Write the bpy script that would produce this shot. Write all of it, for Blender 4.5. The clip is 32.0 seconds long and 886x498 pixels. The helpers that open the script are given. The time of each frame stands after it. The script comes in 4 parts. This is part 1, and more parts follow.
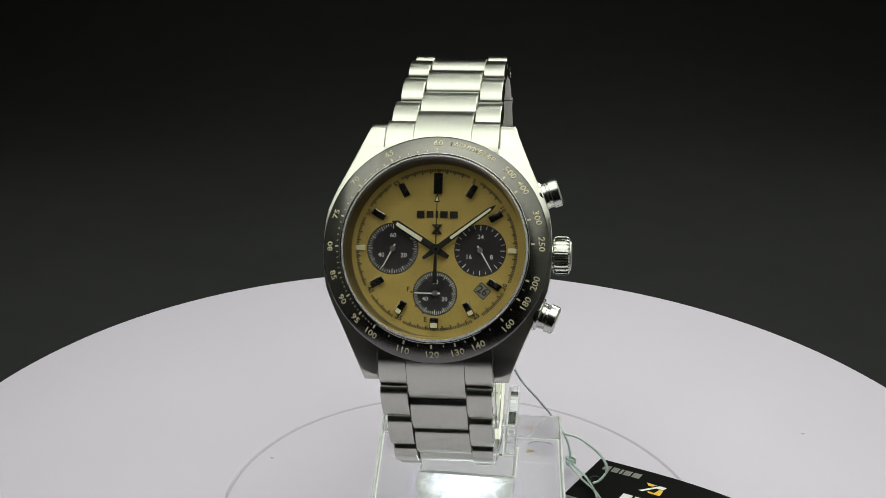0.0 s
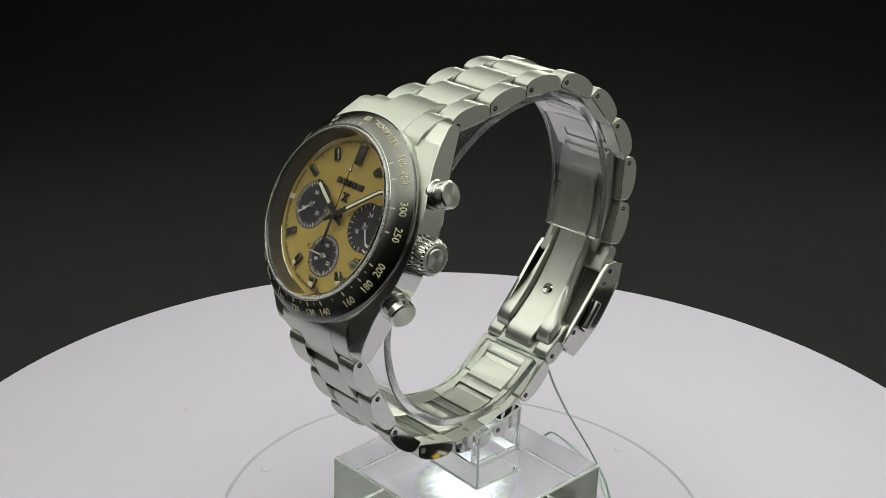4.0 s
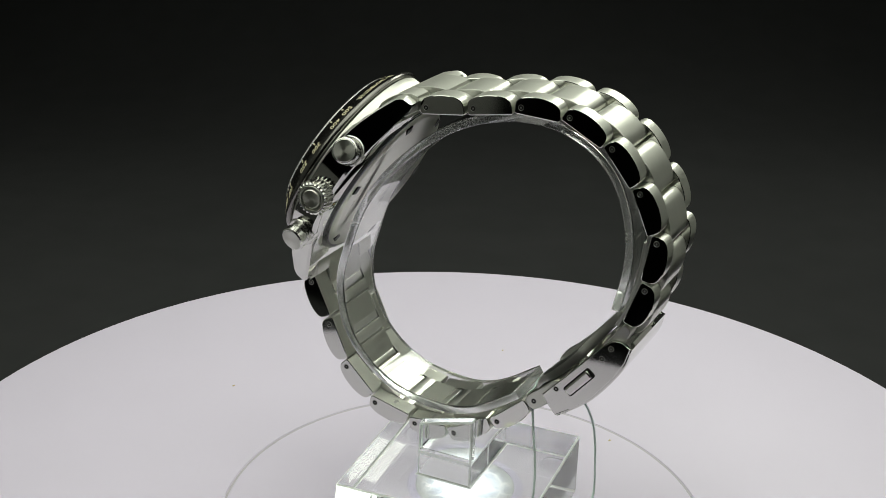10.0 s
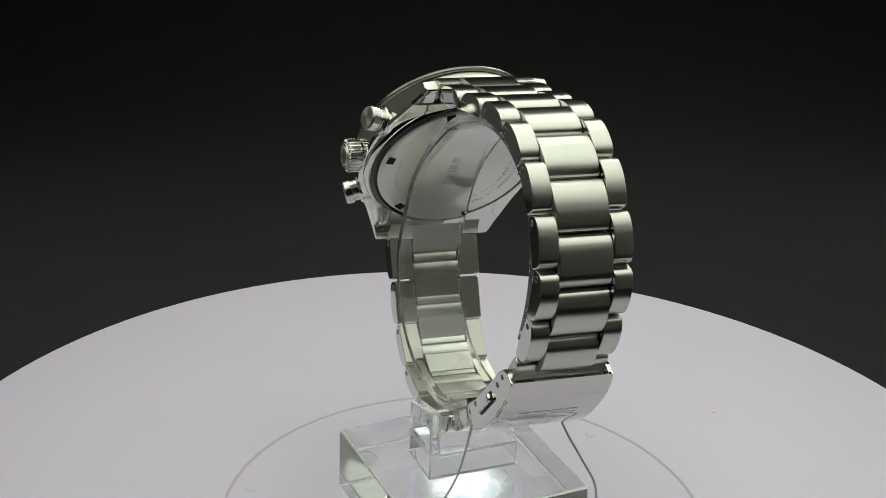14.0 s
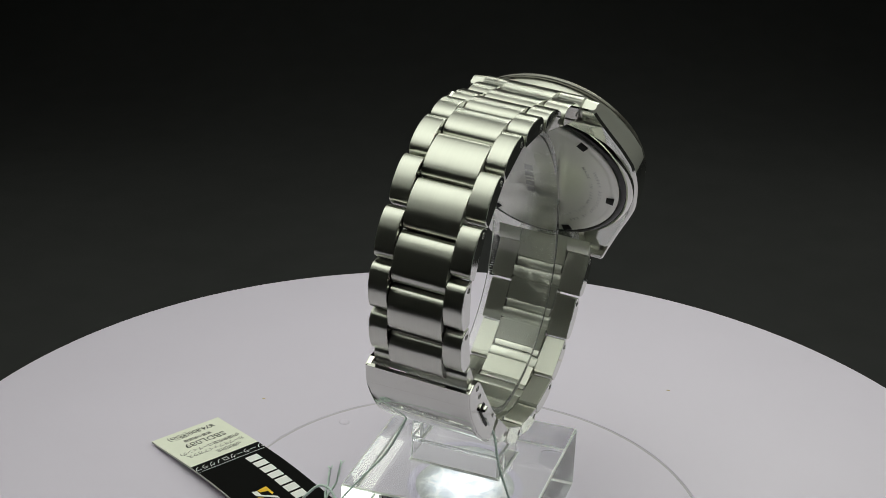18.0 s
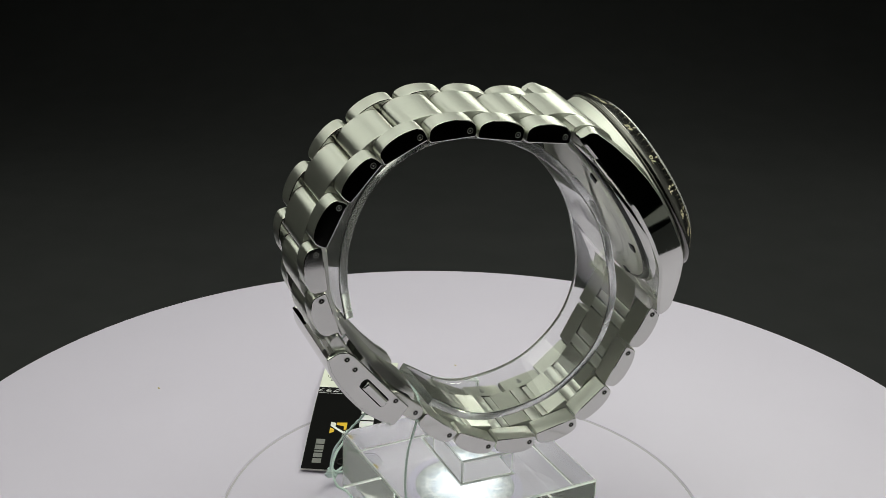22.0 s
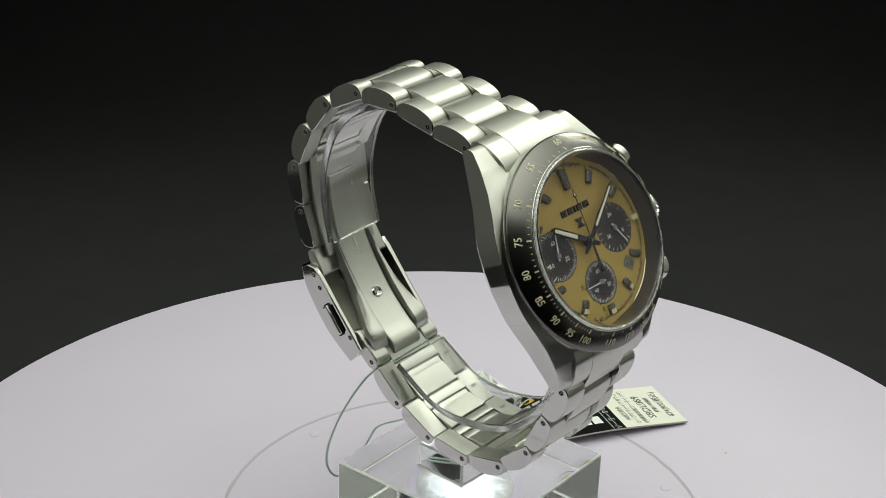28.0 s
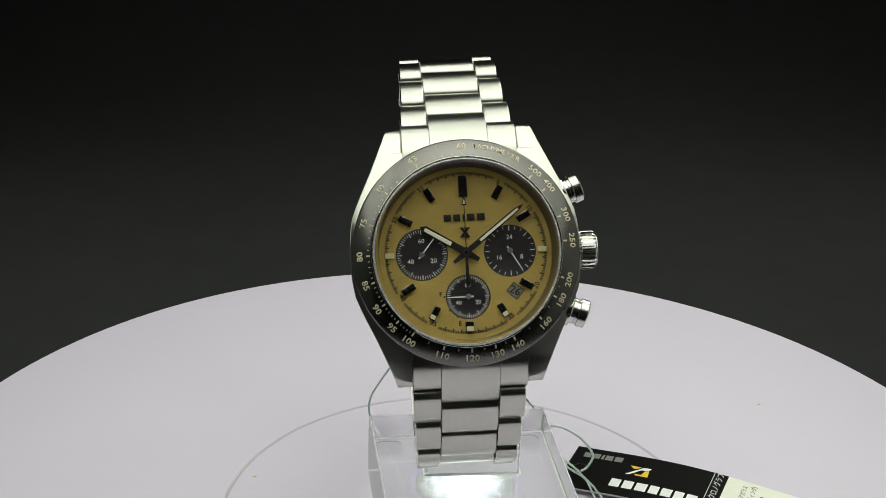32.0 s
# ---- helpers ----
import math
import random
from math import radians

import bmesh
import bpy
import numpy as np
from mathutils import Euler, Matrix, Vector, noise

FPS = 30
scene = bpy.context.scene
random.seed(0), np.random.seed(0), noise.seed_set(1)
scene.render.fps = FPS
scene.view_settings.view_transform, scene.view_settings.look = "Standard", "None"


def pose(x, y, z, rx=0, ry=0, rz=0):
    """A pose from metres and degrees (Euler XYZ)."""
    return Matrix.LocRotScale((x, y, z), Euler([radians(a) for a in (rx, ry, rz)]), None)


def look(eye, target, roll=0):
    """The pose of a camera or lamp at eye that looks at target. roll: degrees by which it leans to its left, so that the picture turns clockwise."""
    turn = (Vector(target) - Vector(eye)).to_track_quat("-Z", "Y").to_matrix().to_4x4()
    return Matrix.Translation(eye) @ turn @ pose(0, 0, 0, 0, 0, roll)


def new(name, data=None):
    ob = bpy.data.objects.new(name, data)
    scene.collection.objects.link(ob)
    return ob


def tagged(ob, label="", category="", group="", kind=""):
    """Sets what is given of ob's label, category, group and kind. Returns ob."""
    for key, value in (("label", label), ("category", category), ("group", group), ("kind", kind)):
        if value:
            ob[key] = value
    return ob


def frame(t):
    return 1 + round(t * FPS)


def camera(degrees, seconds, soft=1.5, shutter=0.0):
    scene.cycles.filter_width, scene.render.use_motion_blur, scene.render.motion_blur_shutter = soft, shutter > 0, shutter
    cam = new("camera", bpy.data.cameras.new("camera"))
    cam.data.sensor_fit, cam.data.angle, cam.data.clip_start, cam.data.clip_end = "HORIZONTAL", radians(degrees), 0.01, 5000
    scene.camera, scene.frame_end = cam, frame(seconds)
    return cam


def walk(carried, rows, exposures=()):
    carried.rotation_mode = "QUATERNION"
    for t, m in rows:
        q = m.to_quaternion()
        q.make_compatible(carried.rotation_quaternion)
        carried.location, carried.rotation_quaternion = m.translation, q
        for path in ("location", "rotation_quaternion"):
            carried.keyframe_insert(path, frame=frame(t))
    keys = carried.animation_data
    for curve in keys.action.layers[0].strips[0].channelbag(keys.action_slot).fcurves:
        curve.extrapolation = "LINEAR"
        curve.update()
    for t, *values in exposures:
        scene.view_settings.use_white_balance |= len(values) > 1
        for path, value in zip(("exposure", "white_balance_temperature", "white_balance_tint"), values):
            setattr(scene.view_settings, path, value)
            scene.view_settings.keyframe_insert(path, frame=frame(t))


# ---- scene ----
cam = camera(31.76, 32.0, soft=0.55)
MM = 0.001
EYE = Vector((0.0, -0.28195, 0.18934))
TILT, YAW, ROLL = 24.14, -1.317, 2.094
AIM = EYE + Vector((math.sin(radians(YAW)) * math.cos(radians(TILT)),
                    math.cos(radians(YAW)) * math.cos(radians(TILT)),
                    -math.sin(radians(TILT))))
walk(cam, [(0.0, look(EYE, AIM, ROLL)), (32.0, look(EYE, AIM, ROLL))],
     [(0.0, -0.12), (2.0, -0.12), (4.0, -0.12), (6.0, -0.01), (9.0, -0.02), (11.0, -0.13), (13.0, -0.28), (15.0, -0.38), (17.0, -0.42), (20.0, -0.32), (22.0, -0.22), (25.0, -0.07), (28.0, -0.14), (30.0, -0.18), (32.0, -0.13)])
PERIOD = 32.92          # seconds for one turn of the turntable, clockwise from above

# ---- light: unseen soft panels assumed round the turntable, placed from reflections in the watch ----
world = bpy.data.worlds.new("dark_room")
scene.world = world
world.use_nodes = True
world.node_tree.nodes["Background"].inputs[0].default_value = (0.5, 0.52, 0.55, 1)
world.node_tree.nodes["Background"].inputs[1].default_value = 0.002
scene.view_settings.exposure = 0.0


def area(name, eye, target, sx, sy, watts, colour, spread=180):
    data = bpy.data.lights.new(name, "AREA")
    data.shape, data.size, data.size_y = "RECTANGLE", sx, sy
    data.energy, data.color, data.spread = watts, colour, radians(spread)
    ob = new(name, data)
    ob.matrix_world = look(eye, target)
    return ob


area("overhead_panel_light", (0.01, 0.02, 0.40), (0.01, 0.02, 0.0), 0.70, 0.56, 1.27, (0.955, 1.0, 0.87), 108)
# unseen, assumed from the bright link tops; set right to brighten the backdrop there
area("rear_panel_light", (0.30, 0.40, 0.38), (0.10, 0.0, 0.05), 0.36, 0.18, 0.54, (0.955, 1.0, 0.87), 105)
# unseen too; uneven watts tuned to the link highlights and the backdrop
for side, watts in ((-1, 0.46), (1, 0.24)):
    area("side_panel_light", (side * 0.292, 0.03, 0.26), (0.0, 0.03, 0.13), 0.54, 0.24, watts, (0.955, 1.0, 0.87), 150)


# ---- materials ----
def nodes_of(name):
    m = bpy.data.materials.new(name)
    m.use_nodes = True
    return m, m.node_tree.nodes, m.node_tree.links, m.node_tree.nodes["Principled BSDF"]


def noise_node(n, l, scale, stretch=(1, 1, 1), detail=4.0, coords="Object"):
    tc, mp, ns = n.new("ShaderNodeTexCoord"), n.new("ShaderNodeMapping"), n.new("ShaderNodeTexNoise")
    mp.inputs["Scale"].default_value = stretch
    ns.inputs["Scale"].default_value, ns.inputs["Detail"].default_value = scale, detail
    l.new(tc.outputs[coords], mp.inputs[0])
    l.new(mp.outputs[0], ns.inputs["Vector"])
    return ns


def ramp(n, l, src, stops):
    r = n.new("ShaderNodeValToRGB")
    while len(r.color_ramp.elements) < len(stops):
        r.color_ramp.elements.new(0.5)
    for e, (at, c) in zip(r.color_ramp.elements, stops):
        e.position, e.color = at, (c if len(c) == 4 else (*c, 1))
    l.new(src, r.inputs[0])
    return r


def grey(v):
    return (v, v, v, 1)


def surface(name, colour, rough=0.4, metal=0.0, var=0.08, scale=400.0, stretch=(1, 1, 1), bump=0.0, bump_scale=None,
            rough_var=0.0, coat=0.0, bump_dist=0.0001, spec=0.5):
    """A material with colour variation at two scales, rough patches and fine relief."""
    m, n, l, b = nodes_of(name)
    fine, broad = noise_node(n, l, scale, stretch), noise_node(n, l, scale / 9, (1, 1, 1), 2.0)
    mix = n.new("ShaderNodeMix")
    mix.data_type = "FLOAT"
    mix.inputs[0].default_value = 0.5
    l.new(fine.outputs["Fac"], mix.inputs[2])
    l.new(broad.outputs["Fac"], mix.inputs[3])
    lo = tuple(max(0, c * (1 - var)) for c in colour)
    hi = tuple(min(1, c * (1 + var)) for c in colour)
    l.new(ramp(n, l, mix.outputs[0], ((0.3, lo), (0.7, hi))).outputs[0], b.inputs["Base Color"])
    b.inputs["Metallic"].default_value, b.inputs["Roughness"].default_value = metal, rough
    b.inputs["Specular IOR Level"].default_value = spec
    b.inputs["Coat Weight"].default_value, b.inputs["Coat Roughness"].default_value = coat, 0.05
    if rough_var:
        l.new(ramp(n, l, mix.outputs[0], ((0.3, grey(max(0.02, rough - rough_var))), (0.7, grey(rough + rough_var)))).outputs[0],
              b.inputs["Roughness"])
    if bump:
        src = noise_node(n, l, bump_scale or scale * 2, stretch)
        bp = n.new("ShaderNodeBump")
        bp.inputs["Strength"].default_value, bp.inputs["Distance"].default_value = bump, bump_dist
        l.new(src.outputs["Fac"], bp.inputs["Height"])
        l.new(bp.outputs[0], b.inputs["Normal"])
    return m


def clear(name, tint, ior=1.49, rough=0.0, scratch=0.0):
    m, n, l, b = nodes_of(name)
    b.inputs["Base Color"].default_value = (*tint, 1)
    b.inputs["Transmission Weight"].default_value, b.inputs["IOR"].default_value = 1.0, ior
    b.inputs["Roughness"].default_value = rough
    if scratch:
        ns = noise_node(n, l, 350, (1, 0.25, 1), 6)
        l.new(ramp(n, l, ns.outputs["Fac"], ((0.55, grey(rough)), (0.75, grey(rough + scratch)))).outputs[0], b.inputs["Roughness"])
    return m


STEEL = (0.60, 0.605, 0.555)
brushed = surface("brushed_steel", STEEL, 0.33, 1.0, 0.03, 2600, (1, 0.03, 0.03), bump=0.05, bump_scale=5200, bump_dist=0.00002)
bn, bl = brushed.node_tree.nodes, brushed.node_tree.links
grain = bn.new("ShaderNodeTangent")
grain.direction_type, grain.axis = "RADIAL", "X"
bl.new(grain.outputs[0], bn["Principled BSDF"].inputs["Tangent"])
bn["Principled BSDF"].inputs["Anisotropic"].default_value, bn["Principled BSDF"].inputs["Anisotropic Rotation"].default_value = 1.0, 0.25
dark_steel = surface("dark_pin_steel", (0.36, 0.36, 0.345), 0.3, 1.0, 0.05, 500)
polished = surface("polished_steel", (0.66, 0.662, 0.63), 0.06, 1.0, 0.02, 300, rough_var=0.02)
soft_polished = surface("softly_polished_steel", (0.66, 0.662, 0.63), 0.22, 1.0, 0.03, 700, rough_var=0.03)
satin = surface("satin_steel", (0.66, 0.665, 0.62), 0.30, 1.0, 0.03, 1200, (1, 0.06, 0.06), rough_var=0.03)
black_gloss = surface("black_plated_steel", (0.18, 0.175, 0.165), 0.24, 1.0, 0.05, 300, rough_var=0.02)
black_paint = surface("black_lacquer", (0.02, 0.019, 0.018), 0.22, 0.0, 0.1, 500)
marker_black = surface("polished_black_plating", (0.20, 0.195, 0.185), 0.16, 1.0, 0.05, 500)
# black that paints the darkness inside pin holes, slots and notches
hole_shade = surface("painted_hole_shade", (0.01, 0.01, 0.01), 0.5, 0.6, 0.1, 500)
gold_dial = surface("sand_gold_dial", (0.45, 0.318, 0.088), 0.42, 0.35, 0.10, 2600, (0.85, 1, 1), 0.75, 2800, 0.04, bump_dist=0.0001)
violet_black = surface("violet_black_subdial", (0.020, 0.017, 0.0205), 0.3, 0.0, 0.1, 700)
lume = surface("cream_lume", (0.72, 0.70, 0.58), 0.5, 0, 0.03, 900)
cream = surface("cream_print", (0.62, 0.56, 0.38), 0.5, 0, 0.03, 900)
white_print = surface("white_print", (0.78, 0.78, 0.78), 0.5, 0, 0.03, 900)
black_print = surface("black_print", (0.02, 0.018, 0.015), 0.5, 0, 0.1, 900)
etched = surface("etched_steel", (0.44, 0.44, 0.425), 0.4, 1.0, 0.05, 900)
pale_etch = surface("pale_etching", (0.62, 0.62, 0.59), 0.6, 0.4, 0.05, 900)
grey_print = surface("etched_grey", (0.30, 0.30, 0.29), 0.45, 0.8, 0.1, 900)
yellow_print = surface("yellow_print", (0.80, 0.50, 0.03), 0.45, 0, 0.05, 900)
pale_label = surface("pale_label_paper", (0.74, 0.75, 0.66), 0.6, 0, 0.04, 500, bump=0.1, bump_dist=0.00003)
platter_white = surface("white_platter", (0.585, 0.537, 0.65), 0.55, 0, 0.025, 35, bump=0.05, bump_scale=1500, bump_dist=0.00003)
groove_grey = surface("groove_shade", (0.43, 0.405, 0.45), 0.6, 0, 0.05, 200)
cord_green = surface("grey_green_thread", (0.60, 0.71, 0.68), 0.8, 0, 0.15, 1500, bump=0.5, bump_scale=4000, bump_dist=0.0001)
backdrop_black = surface("black_backdrop_cloth", (0.030, 0.0304, 0.0312), 0.95, 0, 0.1, 60, bump=0.1, spec=0.0)
box_white = surface("white_box_lining", (0.72, 0.72, 0.70), 0.8, 0, 0.04, 8)
box_grey = surface("grey_box_lining", (0.26, 0.26, 0.25), 0.8, 0, 0.06, 8)
room_dark = surface("dark_wall", (0.02, 0.02, 0.02), 0.9, 0, 0.1, 10)
stain = surface("yellow_dirt", (0.45, 0.36, 0.16), 0.7, 0, 0.2, 800)
turned, n, l, b = nodes_of("circular_brushed_steel")
b.inputs["Base Color"].default_value, b.inputs["Metallic"].default_value = (*STEEL, 1), 1.0
b.inputs["Roughness"].default_value, b.inputs["Anisotropic"].default_value = 0.32, 0.85
tan = n.new("ShaderNodeTangent")
tan.direction_type, tan.axis = "RADIAL", "Z"
l.new(tan.outputs[0], b.inputs["Tangent"])
acrylic = clear("clear_acrylic", (0.94, 0.955, 0.945), 1.49, 0.0, 0.02)
frosted_acrylic = clear("scuffed_clear_side", (0.90, 0.95, 0.91), 1.49, 0.015, 0.05)
frosted_acrylic.node_tree.nodes["Principled BSDF"].inputs["Transmission Weight"].default_value = 0.97
# milky white that paints the block's bright edge highlights
acrylic_edge = clear("milky_highlight_edge", (0.93, 0.97, 0.94), 1.49, 0.35)
acrylic_edge.node_tree.nodes["Principled BSDF"].inputs["Transmission Weight"].default_value = 0.55
cuff_acrylic = clear("scuffed_clear_acrylic", (0.97, 0.975, 0.97), 1.47, 0.0, 0.03)
cuff_edge = clear("scuffed_cuff_edge", (0.95, 0.97, 0.955), 1.49, 0.22, 0.1)
cuff_edge.node_tree.nodes["Principled BSDF"].inputs["Transmission Weight"].default_value = 0.88
scuff_white = clear("pale_scuffed_acrylic", (0.95, 0.96, 0.95), 1.49, 0.4)
scuff_white.node_tree.nodes["Principled BSDF"].inputs["Transmission Weight"].default_value = 0.5
sapphire = clear("sapphire_glass", (0.97, 0.97, 0.97), 1.7)
sapphire.node_tree.nodes["Principled BSDF"].inputs["Specular Tint"].default_value = (0.21, 0.18, 0.30, 1)

led, n, l, b = nodes_of("white_led_lens")
tc, warp, vor = n.new("ShaderNodeTexCoord"), noise_node(n, l, 160, (1, 1, 1), 3), n.new("ShaderNodeTexVoronoi")
vor.feature = "DISTANCE_TO_EDGE"
vor.inputs["Scale"].default_value = 230
shift = n.new("ShaderNodeMix")
shift.data_type, shift.blend_type = "RGBA", "LINEAR_LIGHT"
shift.inputs[0].default_value = 0.006
l.new(tc.outputs["Object"], shift.inputs[6])
l.new(warp.outputs["Color"], shift.inputs[7])
l.new(shift.outputs[2], vor.inputs["Vector"])
# bright veins painted into the emission in place of caustics in the block
l.new(ramp(n, l, vor.outputs["Distance"], ((0.0, (1.0, 1.0, 1.0)), (0.05, (0.82, 0.88, 0.90)), (0.2, (0.60, 0.66, 0.72)), (0.5, (0.48, 0.53, 0.60)))).outputs[0], b.inputs["Emission Color"])
pos, flat, away = n.new("ShaderNodeTexCoord"), n.new("ShaderNodeVectorMath"), n.new("ShaderNodeVectorMath")
flat.operation, away.operation = "MULTIPLY", "LENGTH"
flat.inputs[1].default_value = (1, 1, 0)
l.new(pos.outputs["Object"], flat.inputs[0])
l.new(flat.outputs[0], away.inputs[0])
# soft glow painted as emission that fades towards the rim
near = n.new("ShaderNodeMapRange")
near.interpolation_type = "SMOOTHSTEP"
for key, value in (("From Min", 0.003), ("From Max", 0.0106), ("To Min", 2.0), ("To Max", 0.3)):
    near.inputs[key].default_value = value
l.new(away.outputs["Value"], near.inputs["Value"])
l.new(near.outputs[0], b.inputs["Emission Strength"])
b.inputs["Base Color"].default_value = (0.3, 0.3, 0.3, 1)


# ---- building helpers; meshes are drawn in millimetres ----
I4 = Matrix.Identity(4)


def finish(bm, m=None, smooth=35):
    if m is not None:
        bm.transform(m)
    bmesh.ops.recalc_face_normals(bm, faces=bm.faces)
    bm.transform(Matrix.Scale(MM, 4))
    if smooth:
        for f in bm.faces:
            f.smooth = True
        for e in bm.edges:
            flat_cap = any(len(f.verts) > 4 for f in e.link_faces)
            e.smooth = not (len(e.link_faces) == 2 and e.calc_face_angle(0) > radians(6 if flat_cap else smooth))
    return bm


def mesh_of(name, bm, mats):
    me = bpy.data.meshes.new(name)
    bm.to_mesh(me)
    bm.free()
    for m in (mats if isinstance(mats, (list, tuple)) else [mats]):
        me.materials.append(m)
    return me


def part(name, bm, mats, parent, label="", m=None, smooth=35):
    ob = new(name, mesh_of(name, finish(bm, m, smooth), mats))
    ob.parent = parent
    return tagged(ob, label) if label else ob


def share(name, me, parent, m=None, label=""):
    ob = new(name, me)
    ob.parent = parent
    if m is not None:
        ob.matrix_local = m
    return tagged(ob, label) if label else ob


def thing(name, label, category, kind="", group=""):
    ob = new(name)
    ob.empty_display_size = 0.01
    return tagged(ob, label, category, group, kind)


def loft(rings, closed=True, caps=True):
    """Skin a row of rings, each a list of points with the same count."""
    bm = bmesh.new()
    vs = [[bm.verts.new(p) for p in r] for r in rings]
    k = len(rings[0])
    for a, b in zip(vs, vs[1:]):
        for i in range(k if closed else k - 1):
            bm.faces.new((a[i], a[(i + 1) % k], b[(i + 1) % k], b[i]))
    if caps and closed:
        bm.faces.new(vs[0][::-1])
        bm.faces.new(vs[-1])
    return bm


def lathe(profile, steps=96, close=True):
    """Turn a profile of (radius, height) round the z axis; a radius of 0 closes it."""
    bm = bmesh.new()
    cols = []
    for r, h in profile:
        if r < 1e-6:
            cols.append([bm.verts.new((0, 0, h))])
        else:
            cols.append([bm.verts.new((r * math.cos(2 * math.pi * i / steps), r * math.sin(2 * math.pi * i / steps), h)) for i in range(steps)])
    pairs = list(zip(cols, cols[1:])) + ([(cols[-1], cols[0])] if close else [])
    for a, b in pairs:
        for i in range(steps):
            j = (i + 1) % steps
            if len(a) == 1 and len(b) == 1:
                continue
            if len(a) == 1:
                bm.faces.new((a[0], b[i], b[j]))
            elif len(b) == 1:
                bm.faces.new((a[i], a[j], b[0]))
            else:
                bm.faces.new((a[i], a[j], b[j], b[i]))
    return bm


def inset_poly(pts, d):
    """Move each corner of a closed outline inwards by about d."""
    out, k = [], len(pts)
    area2 = sum(pts[i][0] * pts[(i + 1) % k][1] - pts[(i + 1) % k][0] * pts[i][1] for i in range(k))
    s = 1 if area2 > 0 else -1
    for i in range(k):
        p0, p1, p2 = Vector(pts[i - 1]), Vector(pts[i]), Vector(pts[(i + 1) % k])
        a, b = (p1 - p0).normalized(), (p2 - p1).normalized()
        na, nb = Vector((-a.y, a.x)) * s, Vector((-b.y, b.x)) * s
        nn = na + nb
        nn = nn / max(nn.length_squared, 1e-6) * 2
        if nn.length > 2:
            nn = nn.normalized() * 2
        out.append(tuple(p1 + nn * d))
    return out


def prism(outline, x0, x1, bev=0.25, axis="x"):
    """An outline drawn out along x from x0 to x1, its end edges rounded off."""
    rings = []
    for x, d in ((x0, bev), (x0 + bev * 0.3, bev * 0.3), (x0 + bev, 0), (x0 + bev * 1.5, 0), (x1 - bev * 1.5, 0), (x1 - bev, 0), (x1 - bev * 0.3, bev * 0.3), (x1, bev)) if bev else ((x0, 0), (x1, 0)):
        o = inset_poly(outline, d) if d else outline
        rings.append([(x, a, b) if axis == "x" else (a, b, x) for a, b in o])
    return loft(rings)


def block(x0, x1, y0, y1, z0, z1, bev=0.3):
    return prism([(x0, y0), (x1, y0), (x1, y1), (x0, y1)], z0, z1, bev, "z")


def round_rect(w, h, r, seg=4):
    out = []
    for cx, cy, a0 in ((w / 2 - r, h / 2 - r, 0), (-w / 2 + r, h / 2 - r, 90), (-w / 2 + r, -h / 2 + r, 180), (w / 2 - r, -h / 2 + r, 270)):
        for i in range(seg + 1):
            a = radians(a0 + 90 * i / seg)
            out.append((cx + r * math.cos(a), cy + r * math.sin(a)))
    return out


def smooth_line(pts, per=6, closed=False):
    """Catmull-Rom through the points."""
    pts = [Vector(p) for p in pts]
    k, out = len(pts), []
    for i in range(k if closed else k - 1):
        p0 = pts[(i - 1) % k] if closed or i else pts[0] * 2 - pts[1]
        p1, p2 = pts[i], pts[(i + 1) % k]
        p3 = pts[(i + 2) % k] if closed or i + 2 < k else p2 * 2 - p1
        for j in range(per):
            t = j / per
            out.append(0.5 * (2 * p1 + (p2 - p0) * t + (2 * p0 - 5 * p1 + 4 * p2 - p3) * t * t + (3 * p1 - p0 - 3 * p2 + p3) * t ** 3))
    if not closed:
        out.append(pts[-1])
    return out


def strip(line, x0, x1, inner, outer, bev=0.2):
    """A bent sheet: a line in the y-z plane, thickened and drawn out along x."""
    left, right = [], []
    for i, p in enumerate(line):
        a, b = line[max(i - 1, 0)], line[min(i + 1, len(line) - 1)]
        d = (b - a).normalized()
        nrm = Vector((-d.y, d.x))
        left.append(tuple(p + nrm * inner))
        right.append(tuple(p + nrm * outer))
    return prism(left + right[::-1], x0, x1, bev)


def tube(line, radius, sides=8, twist=0.0, lobes=0.0):
    """A round (or two-lobed, twisted) cord along a 3D line."""
    rings = []
    up = Vector((0.3, 0.2, 1)).normalized()
    turn = 0.0
    for i, p in enumerate(line):
        d = (line[min(i + 1, len(line) - 1)] - line[max(i - 1, 0)]).normalized()
        s = d.cross(up).normalized()
        q = s.cross(d)
        if i:
            turn += twist * (p - line[i - 1]).length
        ring = []
        for k in range(sides):
            a = 2 * math.pi * k / sides
            r = radius * (1 + lobes * math.cos(2 * a))
            ring.append(p + s * r * math.cos(a + turn) + q * r * math.sin(a + turn))
        rings.append(ring)
    return loft(rings)


# ---- writing: all strings are turned into meshes in one go ----
LETTERS = {}


def write_all(strings):
    obs = {}
    for s in dict.fromkeys(strings):
        cu = bpy.data.curves.new("lettering", "FONT")
        cu.body, cu.size, cu.align_x, cu.align_y, cu.resolution_u = s.lstrip("*"), 1.0, "CENTER", "CENTER", 2
        cu.offset = 0.02 if s.startswith("*") else 0.003
        obs[s] = new("lettering", cu)
    dg = bpy.context.evaluated_depsgraph_get()
    for s, ob in obs.items():
        LETTERS[s] = bpy.data.meshes.new_from_object(ob.evaluated_get(dg))
    for ob in obs.values():
        cu = ob.data
        bpy.data.objects.remove(ob)
        bpy.data.curves.remove(cu)


